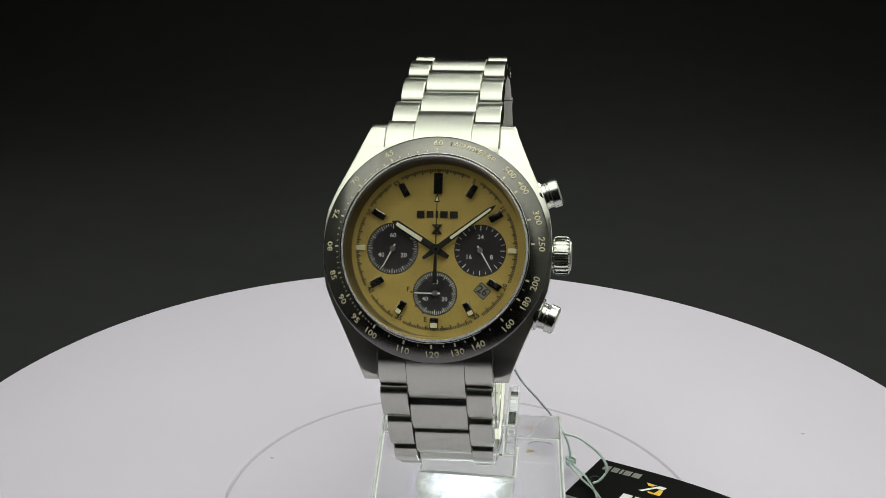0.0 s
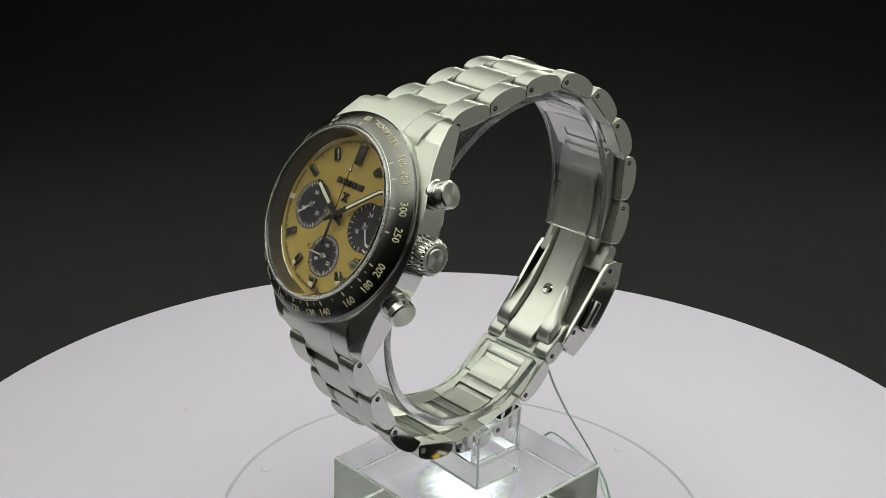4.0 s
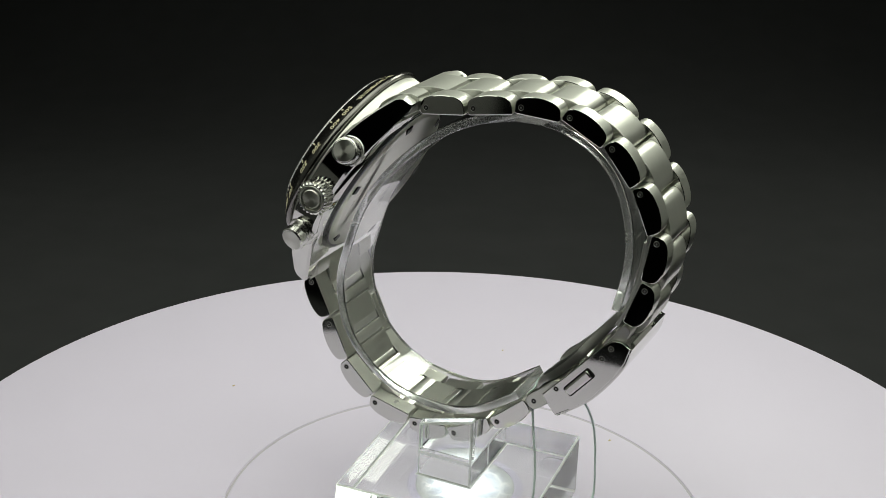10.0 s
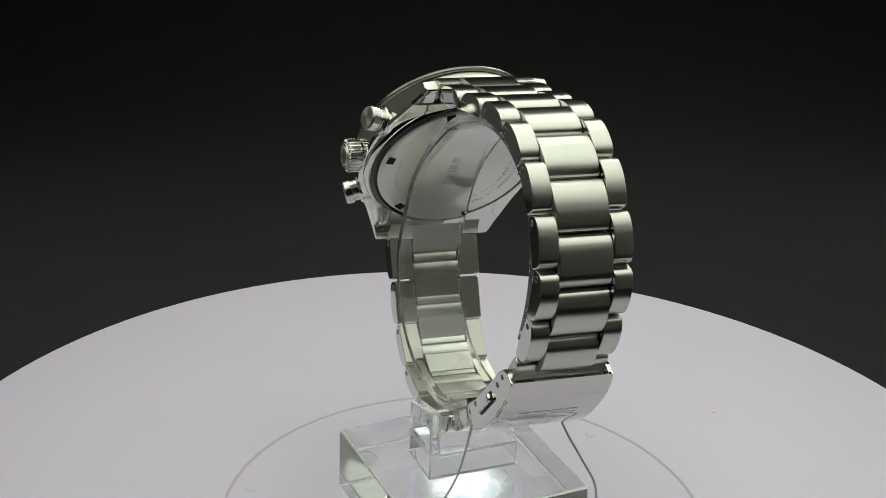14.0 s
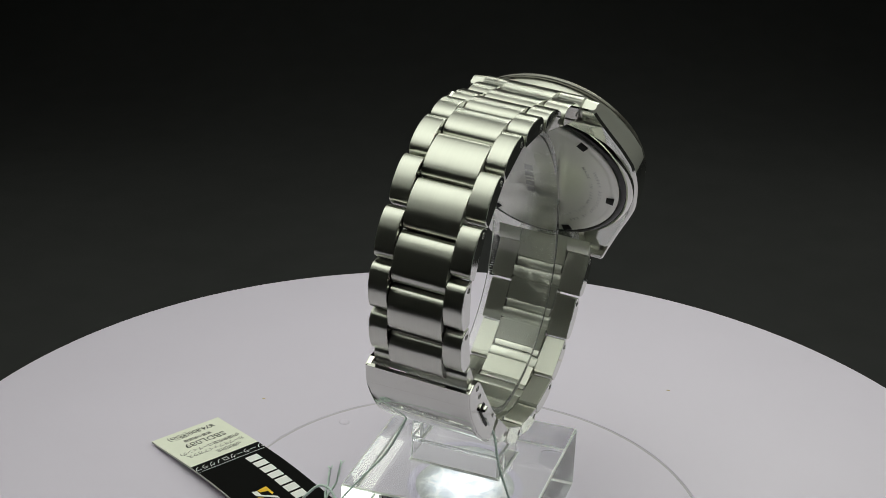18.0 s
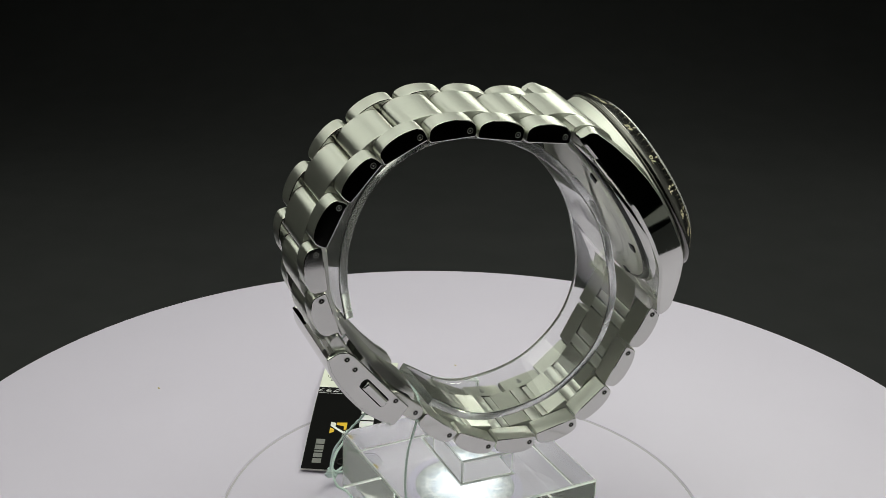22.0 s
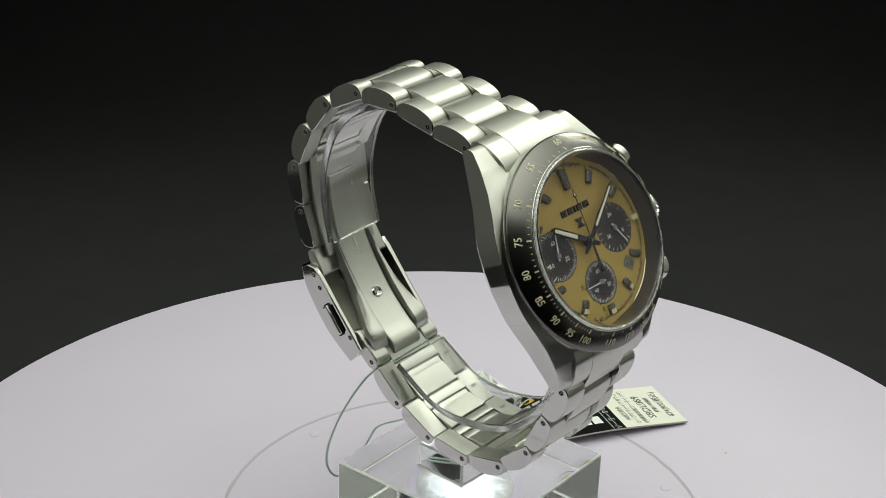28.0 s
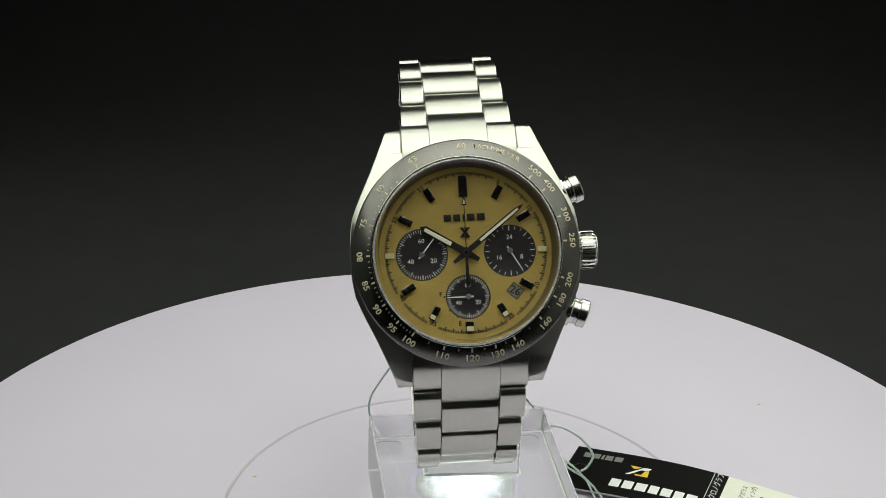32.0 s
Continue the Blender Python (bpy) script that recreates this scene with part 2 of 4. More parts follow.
def lettering(name, s, height, m, mat, parent, depth=0.02, wide=1.0, label=""):
    """The string s with capitals of that height in mm, on the plane of m, standing depth mm proud."""
    bm = bmesh.new()
    bm.from_mesh(LETTERS[s])
    k = height / 0.7
    bm.transform(Matrix.Diagonal((k * wide, k, 1, 1)))
    if depth:
        ext = bmesh.ops.extrude_face_region(bm, geom=bm.faces[:])
        bmesh.ops.translate(bm, vec=(0, 0, depth), verts=[v for v in ext["geom"] if isinstance(v, bmesh.types.BMVert)])
    return part(name, bm, mat, parent, label, m, 0)


def on_face(x, e, h, rz=0.0, tilt=0.0, sink=0.0):
    """A place on the watch face: x to 3 o'clock, e to 12 o'clock, h off the dial plane's frame; rz turns it clockwise."""
    return CASE @ Matrix.Translation((x, e, h + sink)) @ Matrix.Rotation(radians(-rz), 4, "Z") @ Matrix.Rotation(radians(tilt), 4, "X")


def clock(r, deg, h, turn=0.0, tilt=0.0, sink=0.0):
    a = radians(deg)
    return on_face(r * math.sin(a), r * math.cos(a), h, deg + turn, tilt, sink)


def mm_pose(m):
    m = m.copy()
    m.translation = m.translation * MM
    return m


# ---- the place: table, backdrop, dark room ----
def plain(name, bm, mat, label, category, m=None, kind="structure", smooth=35):
    return tagged(new(name, mesh_of(name, finish(bm, m, smooth), mat)), label, category, kind=kind)


plain("floor", block(-1400, 1400, -1400, 1400, -760, -740, 0), room_dark, "dark floor of the unlit room", "floor")
plain("ceiling", block(-1400, 1400, -1400, 1400, 1500, 1520, 0), room_dark, "dark ceiling of the unlit room", "ceiling")
for nm, (x0, x1, y0, y1) in {"wall_north": (-1400, 1400, 1400, 1420), "wall_south": (-1400, 1400, -1420, -1400),
                             "wall_east": (1400, 1420, -1400, 1400), "wall_west": (-1420, -1400, -1400, 1400)}.items():
    plain(nm, block(x0, x1, y0, y1, -740, 1500, 0), room_dark, "dark wall of the unlit room", "wall")
table = thing("table", "black cloth-covered table under the turntable", "table")
part("tabletop", block(-600, 600, -165, 180, -90, -56, 2), room_dark, table)
for sx in (-1, 1):
    for y in (-130, 145):
        part("leg", block(sx * 560 - 25, sx * 560 + 25, y - 25, y + 25, -740, -90, 2), room_dark, table)
# the cloth lies flat on the table, sags a little on one side behind it, and climbs to its hanger
# front edge, sag and climb shaped to darken reflections and grade the backdrop's brightness
sweep = smooth_line([(-160, -55), (0, -55), (190, -55), (370, -56), (440, -53), (505, -40), (555, -15), (595, 28), (615, 100), (622, 220), (625, 700)], 5)
cloth = strip(sweep, -560, 560, -0.6, 0.6, 0)
for k in range(-13, 14):
    bmesh.ops.bisect_plane(cloth, geom=cloth.verts[:] + cloth.edges[:] + cloth.faces[:], plane_co=(k * 40, 0, 0), plane_no=(1, 0, 0))
for v in cloth.verts:
    fall = min(1.0, max(0.0, (v.co.y - 184) / 330))
    side = max(0.0, 60 - v.co.x)
    v.co.z -= fall * fall * (3 - 2 * fall) * 0.10 * side * side / (side + 60)
plain("backdrop", cloth, backdrop_black, "black cloth backdrop sweeping under and behind the turntable", "backdrop", kind="structure")
# unseen walls assumed from reflections, their lengths and greys tuned to them
for sx, lining, words in ((-1, box_grey, "plain grey side wall of the light box"), (1, box_white, "plain white side wall of the light box")):
    plain("wall_of_light_box", block(min(sx * 300, sx * 304), max(sx * 300, sx * 304), -300 if sx < 0 else -260, 330, -54, 400, 0), lining, words, "wall")

# ---- turntable ----
turntable = thing("turntable", "white round motor turntable with a lit LED in its middle", "turntable")
R0 = 125.4
part("platter", lathe([(0, -0.05), (51.4, -0.05), (51.6, -0.25), (52.1, -0.25), (52.3, -0.05), (R0 - 0.8, -0.05), (R0, -0.6), (R0, -8.0), (R0 - 1, -9.0), (0, -9.0)], 160, False), platter_white, turntable)
# darker strip laid in the groove to paint its shade
part("groove_ring", lathe([(51.62, -0.24), (52.08, -0.24), (52.08, -0.2), (51.62, -0.2)], 160), groove_grey, turntable, "thin grey strip painted as the shade in the groove")
part("motor_base", lathe([(0, -10), (70, -10), (78, -12), (80, -53.5), (0, -53.5)], 64, False), black_paint, turntable, "black motor housing")
part("spindle", lathe([(0, -9), (6, -9), (6, -10), (0, -10)], 32, False), polished, turntable)
part("led_lens", lathe([(0, 0.3), (6.5, 0.27), (10.0, 0.12), (10.5, -0.04), (0, -0.04)], 48, False), led, turntable, "glowing white LED lens")
# lavender ring painted in place of the halo round the lit LED
part("led_halo", lathe([(10.55, -0.04), (10.55, 0.02), (12.0, 0.02), (12.3, -0.04)], 64), surface("lavender_halo_paint", (0.60, 0.55, 0.72), 0.4, 0, 0.05, 300), turntable, "pale lavender ring painted as the halo of the LED")
for a in (85, 205, 325):
    part("raised_dot", lathe([(0, 0.12), (0.8, 0.1), (1.2, 0.03), (1.3, -0.05), (0, -0.05)], 20, False), platter_white, turntable, "small raised dot",
         Matrix.Translation((47.3 * math.cos(radians(a)), 47.3 * math.sin(radians(a)), 0.05)))

for x, y, w in ((14.1, 14.4, 1.0), (16.7, -15.0, 1.1), (-44, 20, 0.5), (61, -30, 0.45), (-30, -72, 0.5), (80, 42, 0.5), (-76, -18, 0.4)):
    part("speck", lathe([(0, 0.06), (w * 0.6, 0.05), (w, 0.0), (0, -0.05)], 7, False), stain, turntable, "small yellowish speck of dirt", Matrix.Translation((x, y, 0)) @ Matrix.Diagonal((1, 0.55, 1, 1)))

# ---- clear stand ----
stand = thing("display_stand", "clear acrylic watch stand with square base and C-shaped cuff", "watch stand")
RISE = Matrix.Translation((0.5, -0.6, 0)) @ Matrix.Rotation(radians(-3), 4, "Z")


def corners(x0, x1, y0, y1, z, m=I4, z_back=None):
    """Four corners at height z; the back edge may lie higher."""
    zb = z if z_back is None else z_back
    return [m @ Vector(p) for p in ((x0, y0, z), (x1, y0, z), (x1, y1, zb), (x0, y1, zb))]


bm = loft([corners(-18.8, 20.6, -20.8, 19.4, 0.62), corners(-18.8, 20.6, -20.8, 19.4, 15.0), corners(-9.6, 9.9, -5.9, 5.9, 15.0, RISE), corners(-9.6, 9.9, -5.9, 5.9, 20.4, RISE),
           corners(7.6, 9.9, -5.9, 5.9, 20.4, RISE), corners(7.6, 9.9, -5.9, 5.9, 27.2, RISE, 30.4)])
bmesh.ops.recalc_face_normals(bm, faces=bm.faces)
for f in bm.faces:
    f.normal_update()
    f.material_index = 1 if abs(f.normal.z) < 0.3 and f.calc_center_median().z < 14 else 0
bmesh.ops.bevel(bm, geom=[e for e in bm.edges if len(e.link_faces) == 2 and e.calc_face_angle(0) > 0.3], offset=0.4, segments=2, affect="EDGES", profile=0.5, material=2)
part("base_block", bm, [acrylic, frosted_acrylic, acrylic_edge], stand, "thick square clear acrylic block with a stepped riser", None, 15)
for px, py in ((-14.6, -16.6), (16.4, -16.6), (16.4, 15.2), (-14.6, 15.2)):
    part("foot_pad", prism(round_rect(6.0, 6.0, 2.0, 4), -0.06, 0.6, 0.05, "z"), acrylic, stand, "small clear rubber pad", Matrix.Translation((px, py, 0)))
for o in stand.children:
    o.visible_shadow = False

# the watch's own frame on the turntable: x to 3 o'clock, y to the back, z up
WATCH = Matrix(((0.99576, 0.07227, -0.05686, -0.003841), (-0.07215, 0.99739, 0.00412, 0.003806), (0.05701, 0.0, 0.99837, 0.063620), (0, 0, 0, 1)))
WMM = WATCH.copy()
WMM.translation = WATCH.translation * 1000
CUFF = [(26.6, -5.2), (28.0, 3), (27.6, 11), (24.4, 19.6), (18.4, 25.4), (10, 28.2), (0, 27.2), (-9.5, 22.9), (-18.5, 15), (-25.0, 6), (-28.3, -3.4),
        (-29.8, -12.5), (-26.9, -22.8), (-18.8, -30.7), (-8.3, -33.5), (0.1, -32.5), (9.0, -27.0)]
CUFF_POSE = WMM @ Matrix.Translation((0, -0.3, 0)) @ Matrix.Rotation(radians(2.5), 4, "Z")      # the cuff sits a little askew in the bracelet
cuff_line = smooth_line(CUFF, 5)
bm = strip(cuff_line, -5.7, 8.7, 0.0, -1.7, 0.25)
for f in bm.faces:
    f.normal_update()
    f.material_index = 1 if abs(f.normal.x) > 0.5 else 0
part("cuff", bm, [cuff_acrylic, cuff_edge], stand, "scuffed clear plastic cuff", CUFF_POSE).visible_shadow = False

# fine scuff ticks along the cuff's edges
bm = bmesh.new()
scuff_rng = random.Random(11)
for lo, hi, x in ((27, 52, 8.0), (27, 52, -5.0), (52, 66, 7.9), (52, 66, -5.0)):
    for k in range(lo * 4, hi * 4):
        if scuff_rng.random() < 0.25:
            continue
        q0, q1 = cuff_line[k // 4], cuff_line[min(k // 4 + 1, len(cuff_line) - 1)]
        q = q0 + (q1 - q0) * (k % 4 / 4)
        d = (q1 - q0).normalized()
        nr = Vector((-d.y, d.x))
        ln, w, xs = scuff_rng.uniform(0.2, 0.9), scuff_rng.uniform(0.03, 0.07), x + scuff_rng.uniform(-0.2, 0.2)
        c = [(xs - ln / 2, -w), (xs + ln / 2, -w), (xs + ln / 2, w), (xs - ln / 2, w)]
        bm.faces.new([bm.verts.new((a, *(q + d * b + nr * 0.02))) for a, b in c])
tagged(part("scuff_mark", bm, scuff_white, stand, "fine pale scuff ticks", CUFF_POSE, 0), kind="stuff").visible_shadow = False

# ---- the watch ----
watch = thing("wristwatch", "steel chronograph wristwatch with sand-gold dial and black bezel on clear stand", "wristwatch")
CASE = Matrix(((1, 0, 0, 0), (0, 0.4726, -0.881, -35.5), (0, 0.881, 0.4726, 13.5), (0, 0, 0, 1)))
SINK = -1.1             # the dial lies this much deeper than its drawing
DIAL = CASE @ Matrix.Translation((0, 0, SINK))

TACHY = [60, 65, 70, 75, 80, 85, 90, 95, 100, 110, 120, 130, 140, 160, 180, 200, 250, 300, 400, 500]
JP = ["ソーラークロノグラフ", "10気圧防水", "カーブサファイアガラス", "(内面無反射コーティング)", "希望小売価格", "¥74,800(税込)"]
write_all(["*" + str(v) for v in (5, 10, 20, 25, 35, 40, 50, 55)] + ["*F", "*E", "*26"] + list("SAPHIRECYTLWONBJMDVF1029- ") + ["*" + str(v) for v in TACHY] + ["*" + c for c in "TACHYMETER"] + ["5", "10", "20", "25", "35", "40", "50", "55", "60", "24", "16", "8", "26", "F", "E", "JAPAN", "SBDL089",
          "SAPPHIRE CRYSTAL", "WATER RESISTANT 10 BAR", "MADE IN JAPAN"] + JP)


def frac(a, b, t):
    return a + (b - a) * t


def table_at(tab, v):
    for (a, x), (b, y) in zip(tab, tab[1:]):
        if v <= b:
            return frac(x, y, (v - a) / (b - a))
    return tab[-1][1]


HALF = [(0, 20.55), (4, 20.4), (7, 19.85), (10, 18.7), (15, 16.4), (20, 14.3), (23.2, 13.1)]
TOPH = [(0, -3.1), (7, -3.2), (11, -3.6), (15, -4.5), (19, -5.9), (23.2, -7.9)]
LOWH = [(0, -8.4), (7, -8.6), (13, -9.2), (18, -10.1), (23.2, -11.0)]


def case_ring(e):
    a = abs(e)
    w, t, b = table_at(HALF, a), table_at(TOPH, a), table_at(LOWH, a)
    mid = -2.2 if a < 12 else frac(-2.2, -4.7, (a - 12) / 6.7)
    xi = math.sqrt(max(17.6 ** 2 - e * e, 0.25))
    well = -5.2 if a < 17.2 else mid
    half = [(w - 0.9, b - 0.25), (w - 0.4, b - 0.1), (w, b + 0.45), (w, t - 0.12), (w - 0.12, t), (w - 0.5, t + 0.1), (max(min(w - 1.0, xi + 0.9), xi * 1.02), max(t, mid)), (xi, mid), (max(xi - 0.3, 0.2), well)]
    return [(x, e, h) for x, h in half] + [(-x, e, h) for x, h in half[::-1]]


bm = loft([case_ring(e) for e in (-18.7, -17, -15, -13, -11, -9, -7, -5, -2.5, 0, 2.5, 5, 7, 9, 11, 13, 15, 17, 18.7)])
for f in bm.faces:
    c, nrm = f.calc_center_median(), f.normal
    f.normal_update()
    f.material_index = 1 if (abs(f.normal.x) > 0.75 and abs(c.x) > 12) or (abs(f.normal.z) > 0.5 and c.z < -7.5) else 0
case = part("case", bm, [brushed, polished], watch, "brushed steel case with polished flanks", CASE, 20)


def lug(sx, se):
    rings = []
    for a in (18.7, 19.5, 20.5, 21.5, 22.4, 23.0, 23.3):
        w, t, b = table_at(HALF, a), table_at(TOPH, a), table_at(LOWH, a)
        drop = {23.0: 0.35, 23.3: 0.9}.get(a, 0)
        t, b = t - drop, b + drop * 0.4
        pts = [(10.35, b), (w - 0.4, b - 0.05), (w, b + 0.45), (w, t - 0.12), (w - 0.12, t), (w - 0.5, t + 0.1), (10.6, t + 0.45), (10.35, t + 0.2)]
        rings.append([(sx * x, se * a, h) for x, h in pts])
    bm = loft(rings)
    for f in bm.faces:
        f.normal_update()
        f.material_index = 1 if abs(f.normal.x) > 0.75 or (abs(f.normal.z) > 0.5 and f.calc_center_median().z < -9.4) else 0
    return bm


for sx in (-1, 1):
    for se in (-1, 1):
        part("lug", lug(sx, se), [brushed, polished], watch, "", CASE, 20)
part("caseback_rim", lathe([(18.74, -8.0), (20.1, -8.0), (19.95, -8.8), (19.6, -9.4), (19.1, -9.8), (18.74, -9.8)], 96), polished, watch, "", CASE)
# added black ring paints the dark reflection and gap between case and caseback
part("dark_band_ring", lathe([(17.35, -8.2), (18.7, -8.2), (18.7, -9.7), (18.3, -10.15), (17.7, -10.35), (17.35, -10.3)], 96), surface("dark_reflection_paint", (0.012, 0.012, 0.012), 0.18, 0.0, 0.05, 300), watch, "black ring in place of the dark reflection round the caseback", CASE)
back = share("caseback", mesh_of("caseback", finish(lathe([(0, -11.0), (15.4, -11.0), (15.6, -10.9), (15.8, -10.9), (17.0, -10.6), (17.3, -10.3), (17.3, -8.6), (0, -8.6)], 96, False)), turned), watch, mm_pose(CASE), "circular-brushed steel screw-down caseback")
for k in range(6):
    a = 60 * k + 20
    part("wrench_notch", block(-0.95, 0.95, -0.8, 0.8, -0.3, 0.12, 0.08), hole_shade, back, "", clock(15.7, a, -10.75))
BACK = mm_pose(CASE).inverted()


def behind(r, deg, h=-11.0):
    """A place on the caseback, read from behind, letters standing away from the middle."""
    a = radians(deg)
    m = Matrix(((-math.cos(a), math.sin(a), 0, r * math.sin(a)), (math.sin(a), math.cos(a), 0, r * math.cos(a)), (0, 0, -1, h), (0, 0, 0, 1)))
    return CASE @ m


for s, r, mid in (("SAPPHIRE CRYSTAL", 13.4, 92), ("WATER RESISTANT 10 BAR", 13.4, 250), ("MADE IN JAPAN V192-0AF0", 11.6, 250)):
    step = 3.9 * 13.4 / r
    for k, ch in enumerate(s):
        if ch != " ":
            lettering("letter", ch, 0.72, behind(r, mid + ((len(s) - 1) / 2 - k) * step), etched, back, 0.02)
for k, w in enumerate((1.6, 1.5, 0.6, 1.6, 1.8)):
    part("engraved_mark", block(-0.95, 0.95, (-4.6, -2.5, -0.55, 0.5, 2.6)[k], (-4.6, -2.5, -0.55, 0.5, 2.6)[k] + w, -11.03, -10.9, 0.02), etched, back, "plain engraved mark", CASE @ Matrix.Translation((1.6, 0, 0)), 30)
for o in back.children:
    o.matrix_local = BACK
part("chapter_ring", lathe([(16.0, -0.02), (15.8, -0.02), (15.0, -3.12), (16.0, -3.12)], 120), surface("dark_polished_ring", (0.16, 0.157, 0.15), 0.32, 1.0, 0.05, 300), watch, "polished inner ring round the dial", CASE)

# extra ring, added so a bright line shows along the dial's lower edge
part("dial_glint_ring", lathe([(14.95, -3.09), (15.2, -2.75), (15.45, -2.5), (15.5, -3.09)], 120), polished, watch, "polished ring added for the bright line at the dial edge", CASE)

part("bezel_seat", lathe([(17.5, -2.45), (19.55, -2.45), (19.6, -2.6), (19.6, -5.0), (17.5, -5.0)], 96), brushed, case, "", CASE)

# bezel: black ring with cream figures
bezel = part("bezel", lathe([(19.4, -2.35), (19.95, -2.25), (20.15, -2.0), (20.15, -1.45), (20.0, -1.2), (19.8, -1.05), (16.9, 1.42), (16.6, 1.45), (16.5, 0.0), (19.0, -2.0)], 160), black_gloss, watch, "gloss black tachymeter bezel", CASE, 50)
part("bezel_edge", lathe([(16.6, 1.0), (16.85, 1.4), (16.75, 1.48), (16.62, 1.47), (16.5, 1.2), (16.5, 1.0)], 160), polished, bezel, "thin steel ring", CASE)
SLOPE = -math.degrees(math.atan2(2.47, 2.9))


def bezel_h(r):
    return -1.05 + (19.8 - r) * (2.47 / 2.9) + 0.004


for v in TACHY:
    a = 21600.0 / v % 360
    inward = 85 <= v <= 200
    s = "*" + str(v)
    m = clock(18.75, a, bezel_h(18.75), 180 if inward else 0, -SLOPE if inward else SLOPE)
    lettering("numeral", s, 1.38, m, cream, bezel, 0.02, 0.9)
for k, ch in enumerate("TACHYMETER"):
    lettering("letter", "*" + ch, 1.2, clock(18.75, 7.2 + k * 2.72, bezel_h(18.75), 0, SLOPE), cream, bezel, 0.02, 0.86)


def bar(w, hgt, d):
    return prism(round_rect(w, hgt, min(w, hgt) * 0.15, 1), 0, d, 0, "z")


marks = [21600.0 / v % 360 for v in TACHY]
tick_big, tick_small = mesh_of("tick", finish(bar(0.30, 0.85, 0.03), None, 0), cream), mesh_of("tick", finish(bar(0.13, 0.42, 0.03), None, 0), cream)


for a in marks:
    share("tick", tick_big, bezel, mm_pose(clock(17.35, a, bezel_h(17.35), 0, SLOPE)))
for v in [k for k in range(61, 100) if k % 5] + [105, 115, 125, 135, 150, 170, 190]:
    share("tick", tick_small, bezel, mm_pose(clock(17.3, 21600.0 / v, bezel_h(17.3), 0, SLOPE)))

# dial
dial = part("dial", lathe([(0, -2.0), (15.0, -2.0), (15.0, -2.4), (0, -2.4)], 120, False), gold_dial, watch, "sand-gold grained dial", DIAL)


def subdial(x, e, r, ticks, big):
    part("subdial", lathe([(0, -1.985), (r - 0.12, -1.985), (r, -1.95), (r + 0.06, -1.99), (0, -1.995)], 64, False), violet_black, dial, "violet-black subdial", DIAL @ Matrix.Translation((x, e, 0)))
    bm = bmesh.new()
    for k in range(ticks):
        ln = 0.85 if k % big == 0 else 0.55
        o = bar(0.085 if k % big else 0.13, ln, 0.02)
        o.transform(Matrix.Translation((x, e, -1.975)) @ Matrix.Rotation(radians(-360.0 * k / ticks), 4, "Z") @ Matrix.Translation((0, r - 0.15 - ln / 2, 0)))
        me = bpy.data.meshes.new("tmp")
        o.to_mesh(me)
        o.free()
        bm.from_mesh(me)
        bpy.data.meshes.remove(me)
    tagged(part("tick_ring", bm, white_print, dial, "fine white tick ring", DIAL, 0), kind="stuff")


SUB = {"left": (-7.7, 0.0, 4.5), "right": (7.7, 0.0, 4.5), "low": (0.0, -7.7, 3.85)}
subdial(*SUB["left"], 60, 5)
subdial(*SUB["right"], 24, 3)
subdial(*SUB["low"], 60, 5)
for key, trio in (("left", ("60", "20", "40")), ("right", ("24", "8", "16")), ("low", ("60", "20", "40"))):
    x, e, r = SUB[key]
    for s, a in zip(trio, (0, 120, 240)):
        rr = r * 0.52
        lettering("numeral", s, 0.80 if key != "low" else 0.72, on_face(x + rr * math.sin(radians(a)) * 0.98, e + rr * math.cos(radians(a)), -1.975, sink=SINK), white_print, dial, 0.02)
for k in range(12):
    a = 30 * k
    if k == 0:
        size, r = (1.55, 3.7), 11.6
    elif k in (3, 9):
        size, r = (0.95, 1.6), 13.35
    elif k == 6:
        size, r = (1.5, 1.9), 12.9
    else:
        size, r = (1.2, 2.5), 11.9
    body = prism(round_rect(*size, 0.12, 2), -2.0, -1.35, 0.14, "z")
    part("hour_marker", body, marker_black if k not in (3, 9) else cream, dial, "applied black hour marker" if k not in (3, 9) else "applied cream hour marker", DIAL @ Matrix.Rotation(radians(-a), 4, "Z") @ Matrix.Translation((0, r, 0)), 30)
    if k not in (3, 9):
        ln = 0.75 if k != 6 else 0.85
        part("lume_block", prism(round_rect(size[0] - 0.25, ln, 0.1, 2), -1.36, -1.28, 0.03, "z"), cream if k in (5, 6, 7) else marker_black, dial, "", DIAL @ Matrix.Rotation(radians(-a), 4, "Z") @ Matrix.Translation((0, r + size[1] / 2 - ln / 2 - 0.1, 0)), 30)
bm = bmesh.new()
numbered = (30, 60, 120, 150, 210, 240, 300, 330)
for k in range(300):
    a = 360.0 * k / 300
    if min(abs(a - b + 2.6) for b in numbered) < 3.9:
        continue
    ln = 0.8 if k % 5 == 0 else 0.5
    w = 0.12 if k % 5 == 0 else 0.085
    mt = Matrix.Rotation(radians(-a), 4, "Z")
    q = [bm.verts.new(mt @ Vector((sx * w, 14.2 - d, -1.985))) for sx, d in ((-1, 0), (1, 0), (1, ln), (-1, ln))]
    bm.faces.new(q)
tagged(part("minute_track", bm, black_print, dial, "fine black minute track", DIAL, 0), kind="stuff")
for s, a in (("5", 30), ("10", 60), ("20", 120), ("25", 150), ("35", 210), ("40", 240), ("50", 300), ("55", 330)):
    low = 90 < a < 270
    lettering("numeral", "*" + s, 0.84, clock(13.6, a - 2.6, -1.98, 180 if low else 0, sink=SINK), black_print, dial, 0.02)
# the maker's mark: plain shapes
wid = [1.3, 1.2, 0.4, 1.3, 1.4]
x = -3.6
for w in wid:
    part("applied_mark", block(x, x + w, 5.55, 6.75, -2.0, -1.7, 0.1), black_paint, dial, "plain black applied mark", DIAL, 30)
    x += w + 0.4
